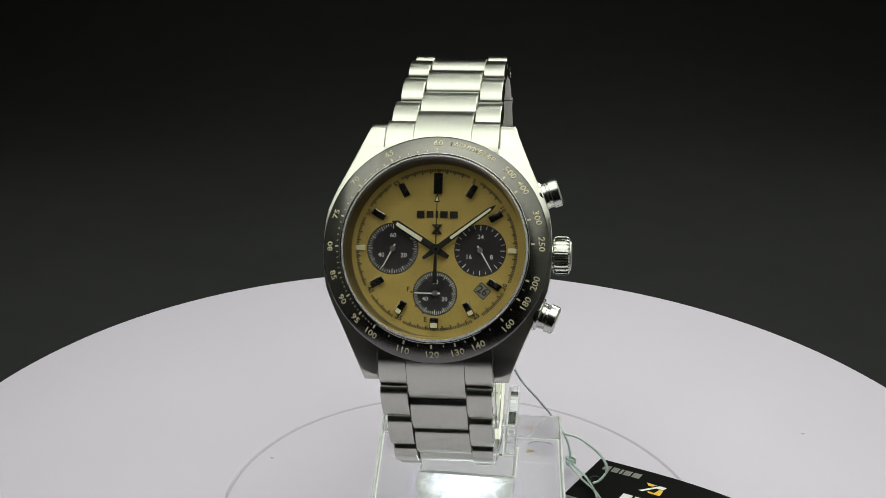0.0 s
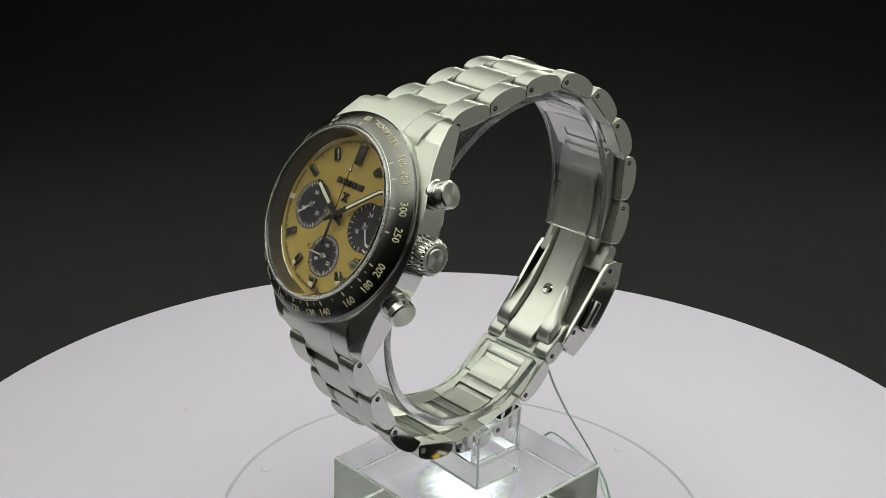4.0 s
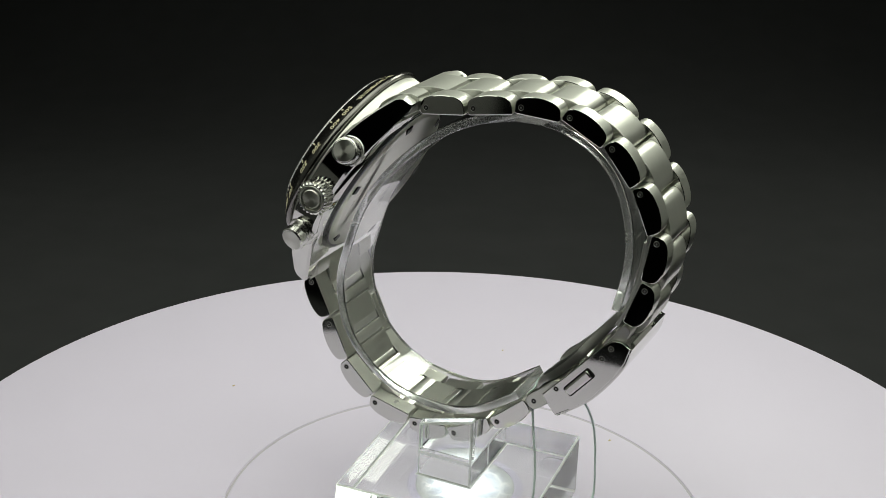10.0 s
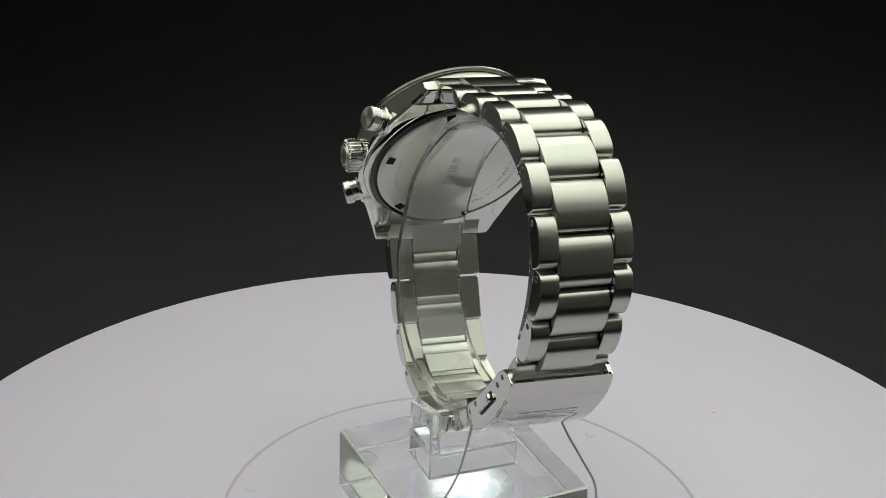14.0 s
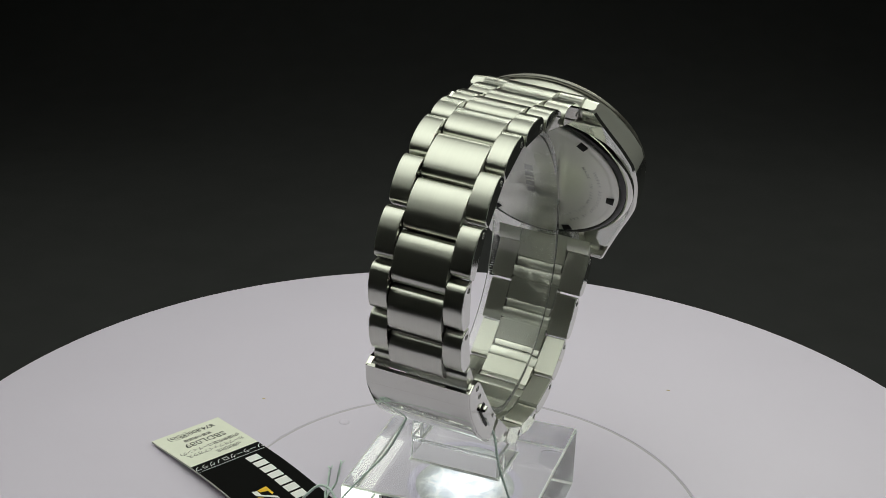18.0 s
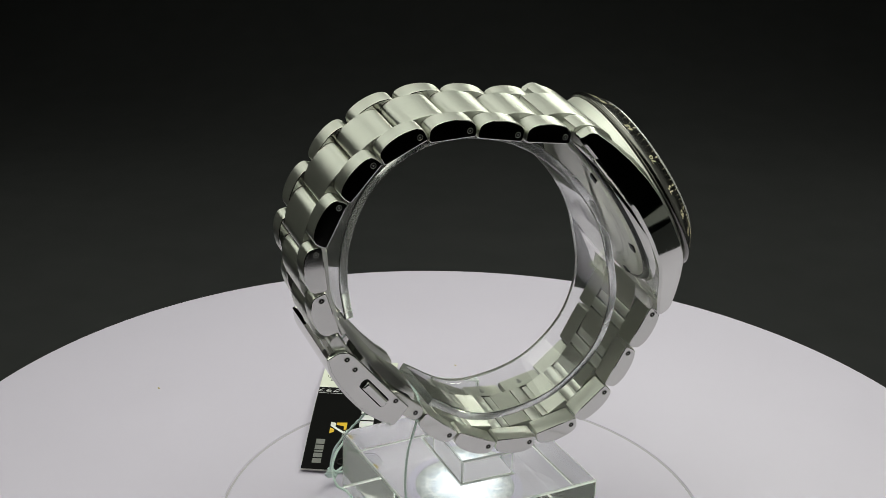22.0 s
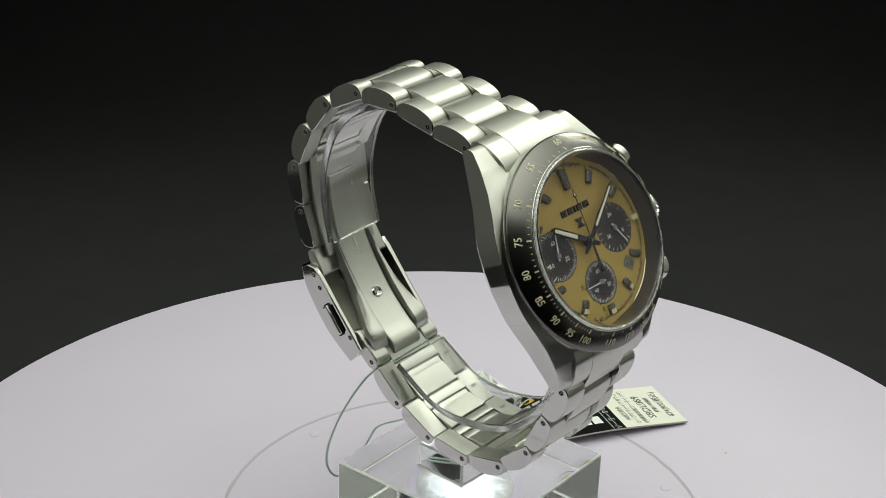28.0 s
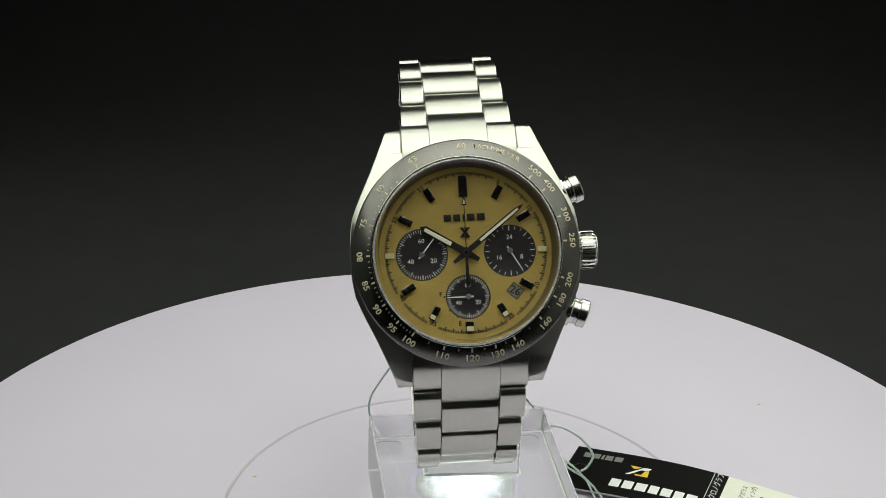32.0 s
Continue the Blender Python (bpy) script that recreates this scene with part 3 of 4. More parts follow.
for sx in (-1, 1):
    part("applied_mark", prism([(-0.95, 0.85), (-0.45, 0.85), (0.95, -0.85), (0.45, -0.85)], -2.0, -1.75, 0.06, "z"), black_paint, dial, "", DIAL @ Matrix.Translation((0, 3.55, 0)) @ Matrix.Diagonal((sx, 1, 1, 1)), 30)
    part("applied_mark", block(-0.85, 0.85, -0.1, 0.1, -2.0, -1.75, 0.04), black_paint, dial, "", DIAL @ Matrix.Translation((0, 3.55 + sx * 0.75, 0)), 30)
part("date_window", prism(round_rect(2.5, 2.2, 0.25, 3), -2.0, -1.94, 0.03, "z"), surface("date_frame_shade", (0.07, 0.065, 0.05), 0.4), dial, "bevelled date window", on_face(8.25, -7.05, 0, 42, sink=SINK))
part("date_disc", prism(round_rect(2.1, 1.8, 0.15, 2), -1.955, -1.93, 0, "z"), surface("date_disc_grey", (0.17, 0.165, 0.145), 0.5), dial, "grey date disc", on_face(8.25, -7.05, 0, 42, sink=SINK), 0)
lettering("date_numeral", "*26", 1.35, on_face(8.25, -7.05, -1.92, 28, sink=SINK), black_print, dial, 0.01)
lettering("letter", "*F", 0.85, on_face(-4.75, -7.1, -1.985, sink=SINK), black_print, dial, 0.02)
lettering("letter", "*E", 0.85, on_face(-1.6, -12.3, -1.985, sink=SINK), black_print, dial, 0.02)
for fx, fy in ((-4.15, -7.5), (-3.35, -9.9), (-2.0, -11.1)):
    part("fuel_mark", block(fx - 0.16, fx + 0.16, fy - 0.16, fy + 0.16, -1.99, -1.96, 0), black_print, dial, "", DIAL, 0)
lettering("lettering", "JAPAN", 0.42, clock(14.0, 170, -1.985, 180, sink=SINK), black_print, dial, 0.01)


# pointers
def pointer(length, tail, w0, w1, h, lume_from, lume_to, lw):
    out = [(-w0 * 0.55, -tail), (w0 * 0.55, -tail), (w0, -tail * 0.25), (w0, length * 0.25), (w1, length * 0.9), (0.06, length), (-0.06, length), (-w1, length * 0.9), (-w0, length * 0.25), (-w0, -tail * 0.25)]
    return prism(out, h, h + 0.16, 0.05, "z"), prism([(-lw, lume_from), (lw, lume_from), (lw * 0.85, lume_to), (-lw * 0.85, lume_to)], h + 0.14, h + 0.2, 0.02, "z")


for nm, deg, args in (("hour_hand", 301.5, (9.2, 2.6, 0.62, 0.66, -1.3, 3.0, 8.3, 0.36)), ("minute_hand", 52.5, (13.0, 2.8, 0.5, 0.42, -1.05, 3.2, 11.9, 0.24))):
    b1, b2 = pointer(*args)
    rot = DIAL @ Matrix.Rotation(radians(-deg), 4, "Z")
    p = part(nm, b1, black_paint, watch, "black %s with a cream stripe" % nm.replace("_", " "), rot, 30)
    part("lume_stripe", b2, lume, p, "", rot, 30)
sec = part("chronograph_hand", prism([(-0.35, -6.0), (0.35, -6.0), (0.28, -2.2), (0.1, 0), (0.07, 8.2), (0.5, 8.3), (0.03, 9.7), (-0.03, 9.7), (-0.5, 8.3), (-0.07, 8.2), (-0.1, 0), (-0.28, -2.2)], -0.82, -0.7, 0.03, "z"), black_paint, watch, "thin black chronograph hand at twelve", DIAL, 30)
part("lume_tip", prism([(-0.27, 8.45), (0.27, 8.45), (0.02, 9.3), (-0.02, 9.3)], -0.72, -0.67, 0.01, "z"), lume, sec, "", DIAL, 30)
part("hub", lathe([(0, -0.55), (0.25, -0.55), (0.3, -0.66), (0.75, -0.68), (0.85, -0.8), (0.85, -2.0), (0, -2.0)], 32, False), black_paint, watch, "", DIAL)
part("hub_cap", lathe([(0, -0.52), (0.2, -0.52), (0.22, -0.6), (0, -0.6)], 20, False), polished, watch, "", DIAL)


def small_pointer(length):
    return prism([(-0.16, -0.9), (0.16, -0.9), (0.13, 0), (0.09, length), (-0.09, length), (-0.13, 0)], 0.1, 0.2, 0.02, "z")


for key, deg, ln in (("right", 149.5, 3.9), ("low", 270, 3.6)):
    x, e, r = SUB[key]
    m = DIAL @ Matrix.Translation((x, e, -1.85)) @ Matrix.Rotation(radians(-deg), 4, "Z")
    part("subdial_hand", small_pointer(ln), white_print, watch, "slim white subdial hand", m, 0)
    part("subdial_hub", lathe([(0, 0.3), (0.16, 0.3), (0.2, 0.36), (0.42, 0.34), (0.5, 0.2), (0.5, -0.15), (0, -0.15)], 24, False), dark_steel, watch, "", DIAL @ Matrix.Translation((x, e, -1.8)))
x, e, r = SUB["left"]
small_seconds = part("small_seconds_hand", small_pointer(3.7), white_print, watch, "slim white running seconds hand", None, 0)
part("subdial_hub", lathe([(0, 0.3), (0.16, 0.3), (0.2, 0.36), (0.42, 0.34), (0.5, 0.2), (0.5, -0.15), (0, -0.15)], 24, False), dark_steel, watch, "", DIAL @ Matrix.Translation((x, e, -1.8)))

dome = [(15.5 * k / 16, 2.65 - 0.6 * (k / 16) ** 2) for k in range(16, -1, -1)]
crystal = part("crystal", lathe([(0, 0.1), (16.1, 0.1), (16.1, 1.86), (15.9, 1.97)] + dome, 120, False), sapphire, watch, "clear domed crystal", CASE)
crystal.visible_shadow = False
# white mixed into the glass paints the rim's bright highlight lines
edge_glass = clear("milky_glass_edge", (0.9, 0.9, 0.9), 1.77, 0.1)
edge_glass.node_tree.nodes["Principled BSDF"].inputs["Transmission Weight"].default_value = 0.8
part("crystal_edge", lathe([(16.14, 1.0), (16.48, 1.0), (16.48, 1.62), (16.38, 1.84), (16.2, 1.95), (16.14, 1.9)], 120), edge_glass, crystal, "bevelled glass edge made milky for its bright rim lines", CASE).visible_shadow = False

# crown and pushers on the 3 o'clock flank


def along(e, h, x0, deg):
    """z axis pointing out of the flank."""
    return CASE @ Matrix.Translation((x0, e, h)) @ Matrix.Rotation(radians(deg), 4, "Z") @ Matrix.Rotation(radians(90), 4, "Y")


part("crown_tube", lathe([(0, -1.2), (2.3, -1.2), (2.3, 0.9), (0, 0.9)], 40, False), polished, watch, "", along(-0.3, -6.3, 20.0, 0))
rings = []
for z, r0, dr in ((0.0, 2.9, 0.0), (0.25, 3.2, 0.25), (0.6, 3.25, 0.45), (2.3, 3.25, 0.45), (2.75, 3.15, 0.3), (3.0, 2.85, 0.0)):
    rings.append([((r0 + dr * (-0.5 if (i % 4) < 2 else 0.5)) * math.cos(2 * math.pi * i / 96), (r0 + dr * (-0.5 if (i % 4) < 2 else 0.5)) * math.sin(2 * math.pi * i / 96), z) for i in range(96)])
crown = part("crown", loft(rings), soft_polished, watch, "fluted polished steel crown", along(-0.3, -6.3, 20.6, 0), 25)
share("crown_cap", mesh_of("crown_cap", finish(lathe([(0, 3.35), (1.7, 3.32), (1.85, 3.2), (1.95, 3.0), (2.25, 3.0), (2.3, 3.2), (2.55, 3.2), (2.6, 3.02), (2.8, 2.95), (0, 2.9)], 48, False)), turned), crown, mm_pose(along(-0.3, -6.3, 20.6, 0)), "circular-brushed steel cap")
for se, at in ((-1, -10.6), (1, 9.9)):
    m = along(at, -6.4, 17.6, se * 20)
    push = part("pusher", lathe([(0, 4.1), (2.3, 4.05), (2.55, 3.85), (2.6, 2.5), (2.3, 2.4), (2.25, 1.9), (2.35, 1.8), (2.3, 0), (0, 0)], 40, False), soft_polished, watch, "round polished chronograph pusher", m)
    share("pusher_cap", mesh_of("pusher_cap", finish(lathe([(0, 4.16), (2.1, 4.13), (2.2, 4.05), (0, 3.9)], 40, False)), turned), push, mm_pose(m), "circular-brushed steel cap")
    part("pusher_collar", lathe([(2.3, -0.8), (3.0, -0.8), (3.0, 0.9), (2.8, 1.15), (2.3, 1.15)], 40), soft_polished, push, "", m)


# ---- bracelet ----
def d_profile(length, v0, v1, low=-1.35, n=14):
    """Side view of a link from its pin: flat inside, arched outside."""
    a, b = -1.3, length - 1.3 - 0.45
    mid, half = (a + b) / 2, (b - a) / 2
    out = [(a + 0.35, low), (b - 0.35, low), (b, low + 0.35)]
    for k in range(n + 1):
        t = math.pi * k / n
        u = mid + half * math.cos(t)
        out.append((u, v0 + (v1 - v0) * math.sin(t) ** 0.75))
    out.append((a, low + 0.35))
    return out


def plate_profile(length, v0, v1, low=-1.3, cut=4.5, n=14):
    """The same for a centre link, with a step cut out of its inside for the joint's bars."""
    a, b = -1.3, length - 1.3 - 0.3
    mid, half = (a + b) / 2, (b - a) / 2
    out = [(a + cut + 0.12, low), (b - 0.12, low), (b, low + 0.12)]
    for k in range(n + 1):
        t = math.pi * k / n
        out.append((mid + half * math.cos(t), v0 + (v1 - v0) * math.sin(t) ** 0.75))
    return out + [(a, 0.0), (a + cut, -0.1), (a + cut, low + 0.12)]


def placed(outline, origin, d, out_sign):
    nrm = Vector((-d.y, d.x)) * out_sign
    return [tuple(origin + d * u + nrm * v) for u, v in outline]


UPPER = [(-13.3, 28.2), (-3.7, 29.6), (5.85, 31.4), (15.5, 31.1), (24.2, 26.7), (30.4, 19.2), (34.5, 10.3), (33.25, 0.6), (30.3, -8.6)]
LOWER = [(-37.2, -13.4), (-32.9, -22.0), (-28.6, -30.75), (-21.6, -37.25), (-12.2, -39.5), (-2.9, -38.6), (5.9, -34.1), (13.36, -27.5)]
W_UP = [10.1, 9.65, 9.4, 9.2, 9.2, 9.15, 9.0, 9.0]
W_LO = [10.0, 9.6, 9.3, 9.25, 9.3, 9.3, 9.2]
# flat black disc on the surface, painting the shade of an open hole
hole = mesh_of("pin_hole", finish(lathe([(0, 0.03), (0.47, 0.03), (0.5, -0.1), (0, -0.1)], 16, False)), [hole_shade])
bm = lathe([(0.46, 0.02), (0.5, 0.07), (0.58, 0.06), (0.62, -0.1), (0.46, -0.1)], 16)
o = lathe([(0, 0.07), (0.16, 0.06), (0.2, 0.0), (0, 0.0)], 10, False)
tmp = bpy.data.meshes.new("tmp")
o.to_mesh(tmp)
o.free()
bm.from_mesh(tmp)
bpy.data.meshes.remove(tmp)
pin_end = mesh_of("pin", finish(bm), [dark_steel])


def side_piece(name, outline, x0, x1, parent):
    bm = prism(outline, min(x0, x1), max(x0, x1), 0.2)
    for f in bm.faces:
        f.normal_update()
        f.material_index = 1 if abs(f.normal.x) > 0.9 else 0
    return part(name, bm, [brushed, polished], parent, "", None, 28)


def run(pins, widths, sign, early, wide, rises, lift):
    """A row of links: side pieces on the pins, centre plates bridging from one to the next, bars between them on the inside."""
    P2 = [Vector(p) for p in pins]
    for i, w in enumerate(widths):
        a, b = P2[i], P2[i + 1]
        d = (b - a).normalized()
        length = (b - a).length
        mid = a + d * (length / 2 - 0.35 - early)
        if i + 2 < len(P2):
            c = P2[i + 2]
            nxt = b + (c - b).normalized() * ((c - b).length / 2 - 0.35 - early)
        else:
            nxt = b + d * 1.5
        dm = (nxt - mid).normalized()
        centre = placed(plate_profile((nxt - mid).length + 0.15, 0.25, 2.15 + rises[i] + lift), mid + dm * 1.1, dm, sign)
        link = part("bracelet_link", prism(centre, -5.22, 5.22, 0.14), brushed, watch, "brushed steel bracelet link", None, 28)
        side = placed(d_profile(length, 0.2, 2.35 + rises[i]), a, d, sign)
        for sx in (-1, 1):
            we = w + wide[0 if sx < 0 else 1]
            side_piece("side_link", side, sx * 5.34, sx * we, link)
            rot = Matrix.Rotation(radians(90 * sx), 4, "Y")
            share("pin_hole", hole, link, mm_pose(Matrix.Translation((sx * we, a.x, a.y)) @ rot))
            share("pin", pin_end, link, mm_pose(Matrix.Translation((sx * we, a.x, a.y)) @ rot))
        nrm = Vector((-d.y, d.x)) * sign
        for u0, u1, lo, hi, half in ((2.35, 4.15, -1.2, -0.25, 5.0), (4.5, 6.75, -1.345, -0.25, 5.36)):
            bar_line = placed(round_rect(u1 - u0, hi - lo, 0.16, 2), a + d * ((u0 + u1) / 2) + nrm * ((lo + hi) / 2), d, sign)
            part("inner_bar", prism(bar_line, -half, half, 0.06), satin, link)
        for u in (0, length):
            rod = lathe([(0, -1), (0.75, -1), (0.75, 1), (0, 1)], 14, False)
            rod.transform(Matrix.Diagonal((1, 1, w - 0.8, 1)))
            q = a + d * u
            part("hinge_pin", rod, satin, link, "", Matrix.Translation((0, q.x, q.y)) @ Matrix.Rotation(radians(90), 4, "Y"))


run(UPPER, W_UP, 1, 2.0, (0.0, 0.0), (0.2, 0.2, 0.2, 0.2, 0.2, 0.3, 0.4, 0.4), 0.35)
run(LOWER, W_LO, -1, 1.6, (0.4, 0.05), (0.1, 0.1, 0.0, 0.0, 0.0, 0.0, 0.0), 0.0)
# arrows that show which way the pins drive, on the inside of the lower links
for a, b in zip(LOWER[3:7], LOWER[4:8]):
    a, b = Vector(a), Vector(b)
    d = (b - a).normalized()
    q = a + (b - a) * 0.38 + Vector((-d.y, d.x)) * 1.36
    place = Matrix(((1, 0, 0, 7.2), (0, d.x, -d.y, q.x), (0, d.y, d.x, q.y), (0, 0, 0, 1)))
    part("arrow_mark", prism([(-0.9, 0), (-0.1, 0.75), (-0.1, 0.3), (0.8, 0.3), (0.8, -0.3), (-0.1, -0.3), (-0.1, -0.75)], -0.02, 0.015, 0, "z"), grey_print, watch, "small etched arrow", place, 0)


for se in (1, -1):
    tongue = [(17.2, -4.5), (18.6, -4.6), (20, -5.2), (22, -6.45), (24.1, -8.4), (25.4, -10.2), (26.3, -11.9), (26.7, -13.1), (26.2, -13.9), (24.6, -13.6), (22, -11.5), (18.2, -8.8)]
    wing = [(17.2, -4.53), (18.6, -4.64), (20, -5.25), (22, -6.52), (23.1, -7.5), (24.0, -8.9), (24.25, -10.1), (23.7, -10.9), (22.0, -11.6), (20, -10.6), (18.2, -9.0)]
    end = part("end_link", prism([(se * a, b) for a, b in tongue], -5.25, 5.25, 0.07), brushed, watch, "brushed steel end link between the lugs", CASE, 28)
    for sx in (-1, 1):
        part("end_link_wing", prism([(se * a, b) for a, b in wing], min(sx * 5.3, sx * 10.3), max(sx * 5.3, sx * 10.3), 0.07), brushed, end, "", CASE, 28)

# folding clasp
cover_side = [(32.2, -11.2), (31.4, -14.2), (29.6, -17.6), (25.6, -23.0), (21.8, -26.3), (18.4, -28.7), (17.2, -27.4), (15.4, -24.9), (21.2, -18.3), (26.8, -11.6), (28.4, -10.3), (30.4, -10.2)]
cover_line = smooth_line([(31.7, -11.0), (31.0, -14.2), (29.2, -17.5), (25.3, -22.7), (21.6, -25.9), (18.3, -28.2)], 4)
clasp = part("clasp_cover", strip(cover_line, -10.3, 10.3, -0.1, 0.8, 0.25), polished, watch, "polished steel folding clasp cover")
for sx in (-1, 1):
    part("clasp_side", prism(cover_side, min(sx * 9.3, sx * 10.45), max(sx * 9.3, sx * 10.45), 0.2), polished, clasp, "", None, 28)
    ang = math.degrees(math.atan2(-23.4 + 17.3, 20.25 - 25.25))
    slot = round_rect(7.4, 2.3, 0.5, 3)
    M2 = Matrix.Translation((0, 22.75, -20.35)) @ Matrix.Rotation(radians(ang), 4, "X")
    part("button_slot", prism(slot, min(sx * 10.3, sx * 10.55), max(sx * 10.3, sx * 10.55), 0.05), hole_shade, clasp, "", M2)
    part("release_button", prism(round_rect(6.8, 1.8, 0.5, 3), min(sx * 10.3, sx * 11.4), max(sx * 10.3, sx * 11.4), 0.4), polished, clasp, "oblong steel push button", M2)
    rot = Matrix.Rotation(radians(90 * sx), 4, "Y")
    for y, z in ((28.44, -11.9), (26.8, -14.35), (18.2, -23.0)):
        share("pin_hole", hole, clasp, mm_pose(Matrix.Translation((sx * 10.47, y, z)) @ rot))
        share("pin", pin_end, clasp, mm_pose(Matrix.Translation((sx * 10.47, y, z)) @ rot))
x = -6.2
for w in (2.3, 2.2, 0.7, 2.4, 2.6):
    for off in (-0.62, 0.62):
        part("engraved_mark", block(x, x + w, off - 0.13, off + 0.13, 0, 0.03, 0), etched, clasp, "plain engraved mark", Matrix.Translation((0, 28.05, -20.5)) @ Matrix.Rotation(radians(-128), 4, "X") @ Matrix.Rotation(radians(180), 4, "Z"), 30)
    x += w + 0.45
capsule = []
ca, cb, cr = Vector((13.36, -27.5)), Vector((18.0, -23.6)), 1.75
cd = (cb - ca).normalized()
for centre, start in ((cb, -90), (ca, 90)):
    for k in range(9):
        q = radians(start + 22.5 * k)
        capsule.append(tuple(centre + cd * cr * math.cos(q) + Vector((-cd.y, cd.x)) * cr * math.sin(q)))
for sx in (-1, 1):
    part("clasp_end_link", prism(capsule, min(sx * 5.2, sx * 9.2), max(sx * 5.2, sx * 9.2), 0.25), satin, clasp, "", None, 28)
    share("pin_hole", hole, clasp, mm_pose(Matrix.Translation((sx * 9.2, ca.x, ca.y)) @ Matrix.Rotation(radians(90 * sx), 4, "Y")))
    share("pin", pin_end, clasp, mm_pose(Matrix.Translation((sx * 9.2, ca.x, ca.y)) @ Matrix.Rotation(radians(90 * sx), 4, "Y")))
part("clasp_end_bar", prism([tuple(ca + (Vector(q) - ca) * 0.62 + cd * 0.4) for q in capsule], -5.1, 5.1, 0.15), satin, clasp, "", None, 28)
end_piece = placed(d_profile(6.6, 0.0, 1.3, -1.2), Vector((30.3, -8.6)), Vector((-0.55, -0.83)).normalized(), 1)
part("clasp_half_link", prism(end_piece, -9.2, 9.2, 0.2), satin, clasp)
blade_line = smooth_line([(32.4, 14.5), (32.0, 6), (30.6, -2), (27.8, -8.6)], 4)
part("clasp_blade", strip(blade_line, -6.8, 6.8, -0.4, 0.5, 0.2), satin, clasp, "brushed steel folding blade")
inner_line = smooth_line([(31.4, 8), (30.2, -2), (27.0, -9.4), (21.3, -17.6), (16.2, -22.8), (13.6, -24.9), (12.6, -26.4), (13.2, -27.6)], 4)
inner = part("inner_blade", strip(inner_line, -3.9, 3.9, -0.9, 0.1, 0.25), satin, clasp, "brushed steel inner blade")
for sx in (-1, 1):
    rail = smooth_line([(28.4, -6.5), (25.6, -11.5), (21.6, -17.2), (17.6, -21.4), (14.6, -23.6), (14.0, -25.4)], 4)
    rings = []
    for i, q in enumerate(rail):
        d = (rail[min(i + 1, len(rail) - 1)] - rail[max(i - 1, 0)]).normalized()
        nr = Vector((-d.y, d.x))
        k = i / (len(rail) - 1)
        wide = 4.9 + 3.4 * min(1, k * 1.5) ** 1.6
        lift = 1.0 * math.sin(math.pi * min(k * 1.1, 1))
        ring = []
        for x, v in ((4.2, 0.1), (4.2, -0.6 - lift * 0.5), (4.5, -0.9 - lift), (frac(4.5, wide, 0.5), -1.0 - lift), (wide - 0.3, -0.8 - lift * 0.8), (wide, -0.4), (wide, 0.1)):
            pt = q + nr * v
            ring.append((sx * x, pt.x, pt.y))
        rings.append(ring)
    part("blade_rail", loft(rings), satin, clasp, "", None, 40)
part("rivet", lathe([(0, 0.05), (0.5, 0.1), (0.75, 0.35), (1.0, 0.4), (1.3, 0.15), (1.4, -0.2), (0, -0.2)], 24, False), polished, clasp, "", Matrix.Translation((0, 20.55, -17.05)) @ Matrix.Rotation(radians(54), 4, "X"))
for sx in (-1, 1):
    part("blade_rivet", lathe([(0, 0.25), (0.3, 0.25), (0.55, 0.1), (0.6, -0.2), (0, -0.2)], 16, False), polished, clasp, "", Matrix.Translation((sx * 5.6, 31.55, 12.6)) @ Matrix.Rotation(radians(88), 4, "X"))
walked, k = 0.0, 0
for q0, q1 in zip(inner_line[::-1], inner_line[-2::-1]):
    piece = (q1 - q0).length
    d = (q1 - q0) / piece
    while k < 15 and 22.8 + k * 0.92 < walked + piece:
        q = q0 + d * (22.8 + k * 0.92 - walked) + Vector((-d.y, d.x)) * 0.91
        if "STAINLESS STEEL"[k] != " ":
            lettering("letter", "STAINLESS STEEL"[k], 0.8, Matrix(((0, -1, 0, 0.2), (d.x, 0, -d.y, q.x), (d.y, 0, d.x, q.y), (0, 0, 0, 1))), pale_etch, clasp, 0.02)
        k += 1
    walked += piece

# ---- swing tag ----
tag = thing("price_tag", "black and white folded card price tag lying on the turntable", "price tag")
tagU, tagV = Vector((0.8653, -0.5013)), Vector((0.5013, 0.8653))
TAG0 = Vector((21.8, 9.4))


def on_tag(u, v, lift=0.0):
    z = 0.7 + 1.5 * math.sin(math.pi * min(max(u / 51.7, 0), 1)) ** 1.2
    p = TAG0 + tagU * u + tagV * v
    return Vector((p.x, p.y, z + lift))


def tag_sheet(u0, u1, v0, v1, lift, thick):
    rings = []
    k = 14
    for i in range(k + 1):
        u = frac(u0, u1, i / k)
        rings.append([on_tag(u, v0, lift), on_tag(u, v1, lift), on_tag(u, v1, lift + thick), on_tag(u, v0, lift + thick)])
    return loft(rings)


def tag_pose(u, v, turn=0):
    slope = math.atan2((on_tag(u + 0.5, v) - on_tag(u - 0.5, v)).z, 1.0)
    return Matrix.Translation(on_tag(u, v, 0.46)) @ Matrix.Rotation(math.atan2(tagU.y, tagU.x), 4, "Z") @ Matrix.Rotation(-slope, 4, "Y") @ Matrix.Rotation(radians(turn), 4, "Z")


part("card", tag_sheet(0, 51.7, 0, 18, 0.0, 0.40), surface("card_core", (0.55, 0.54, 0.5), 0.7), tag)
part("black_panel", tag_sheet(0.02, 35.2, 0.05, 17.95, 0.4, 0.04), surface("black_card_print", (0.005, 0.005, 0.005), 0.6, spec=0.04), tag, "glossy black printed panel")
part("white_panel", tag_sheet(35.2, 51.68, 0.05, 17.95, 0.4, 0.04), pale_label, tag, "off-white price panel")
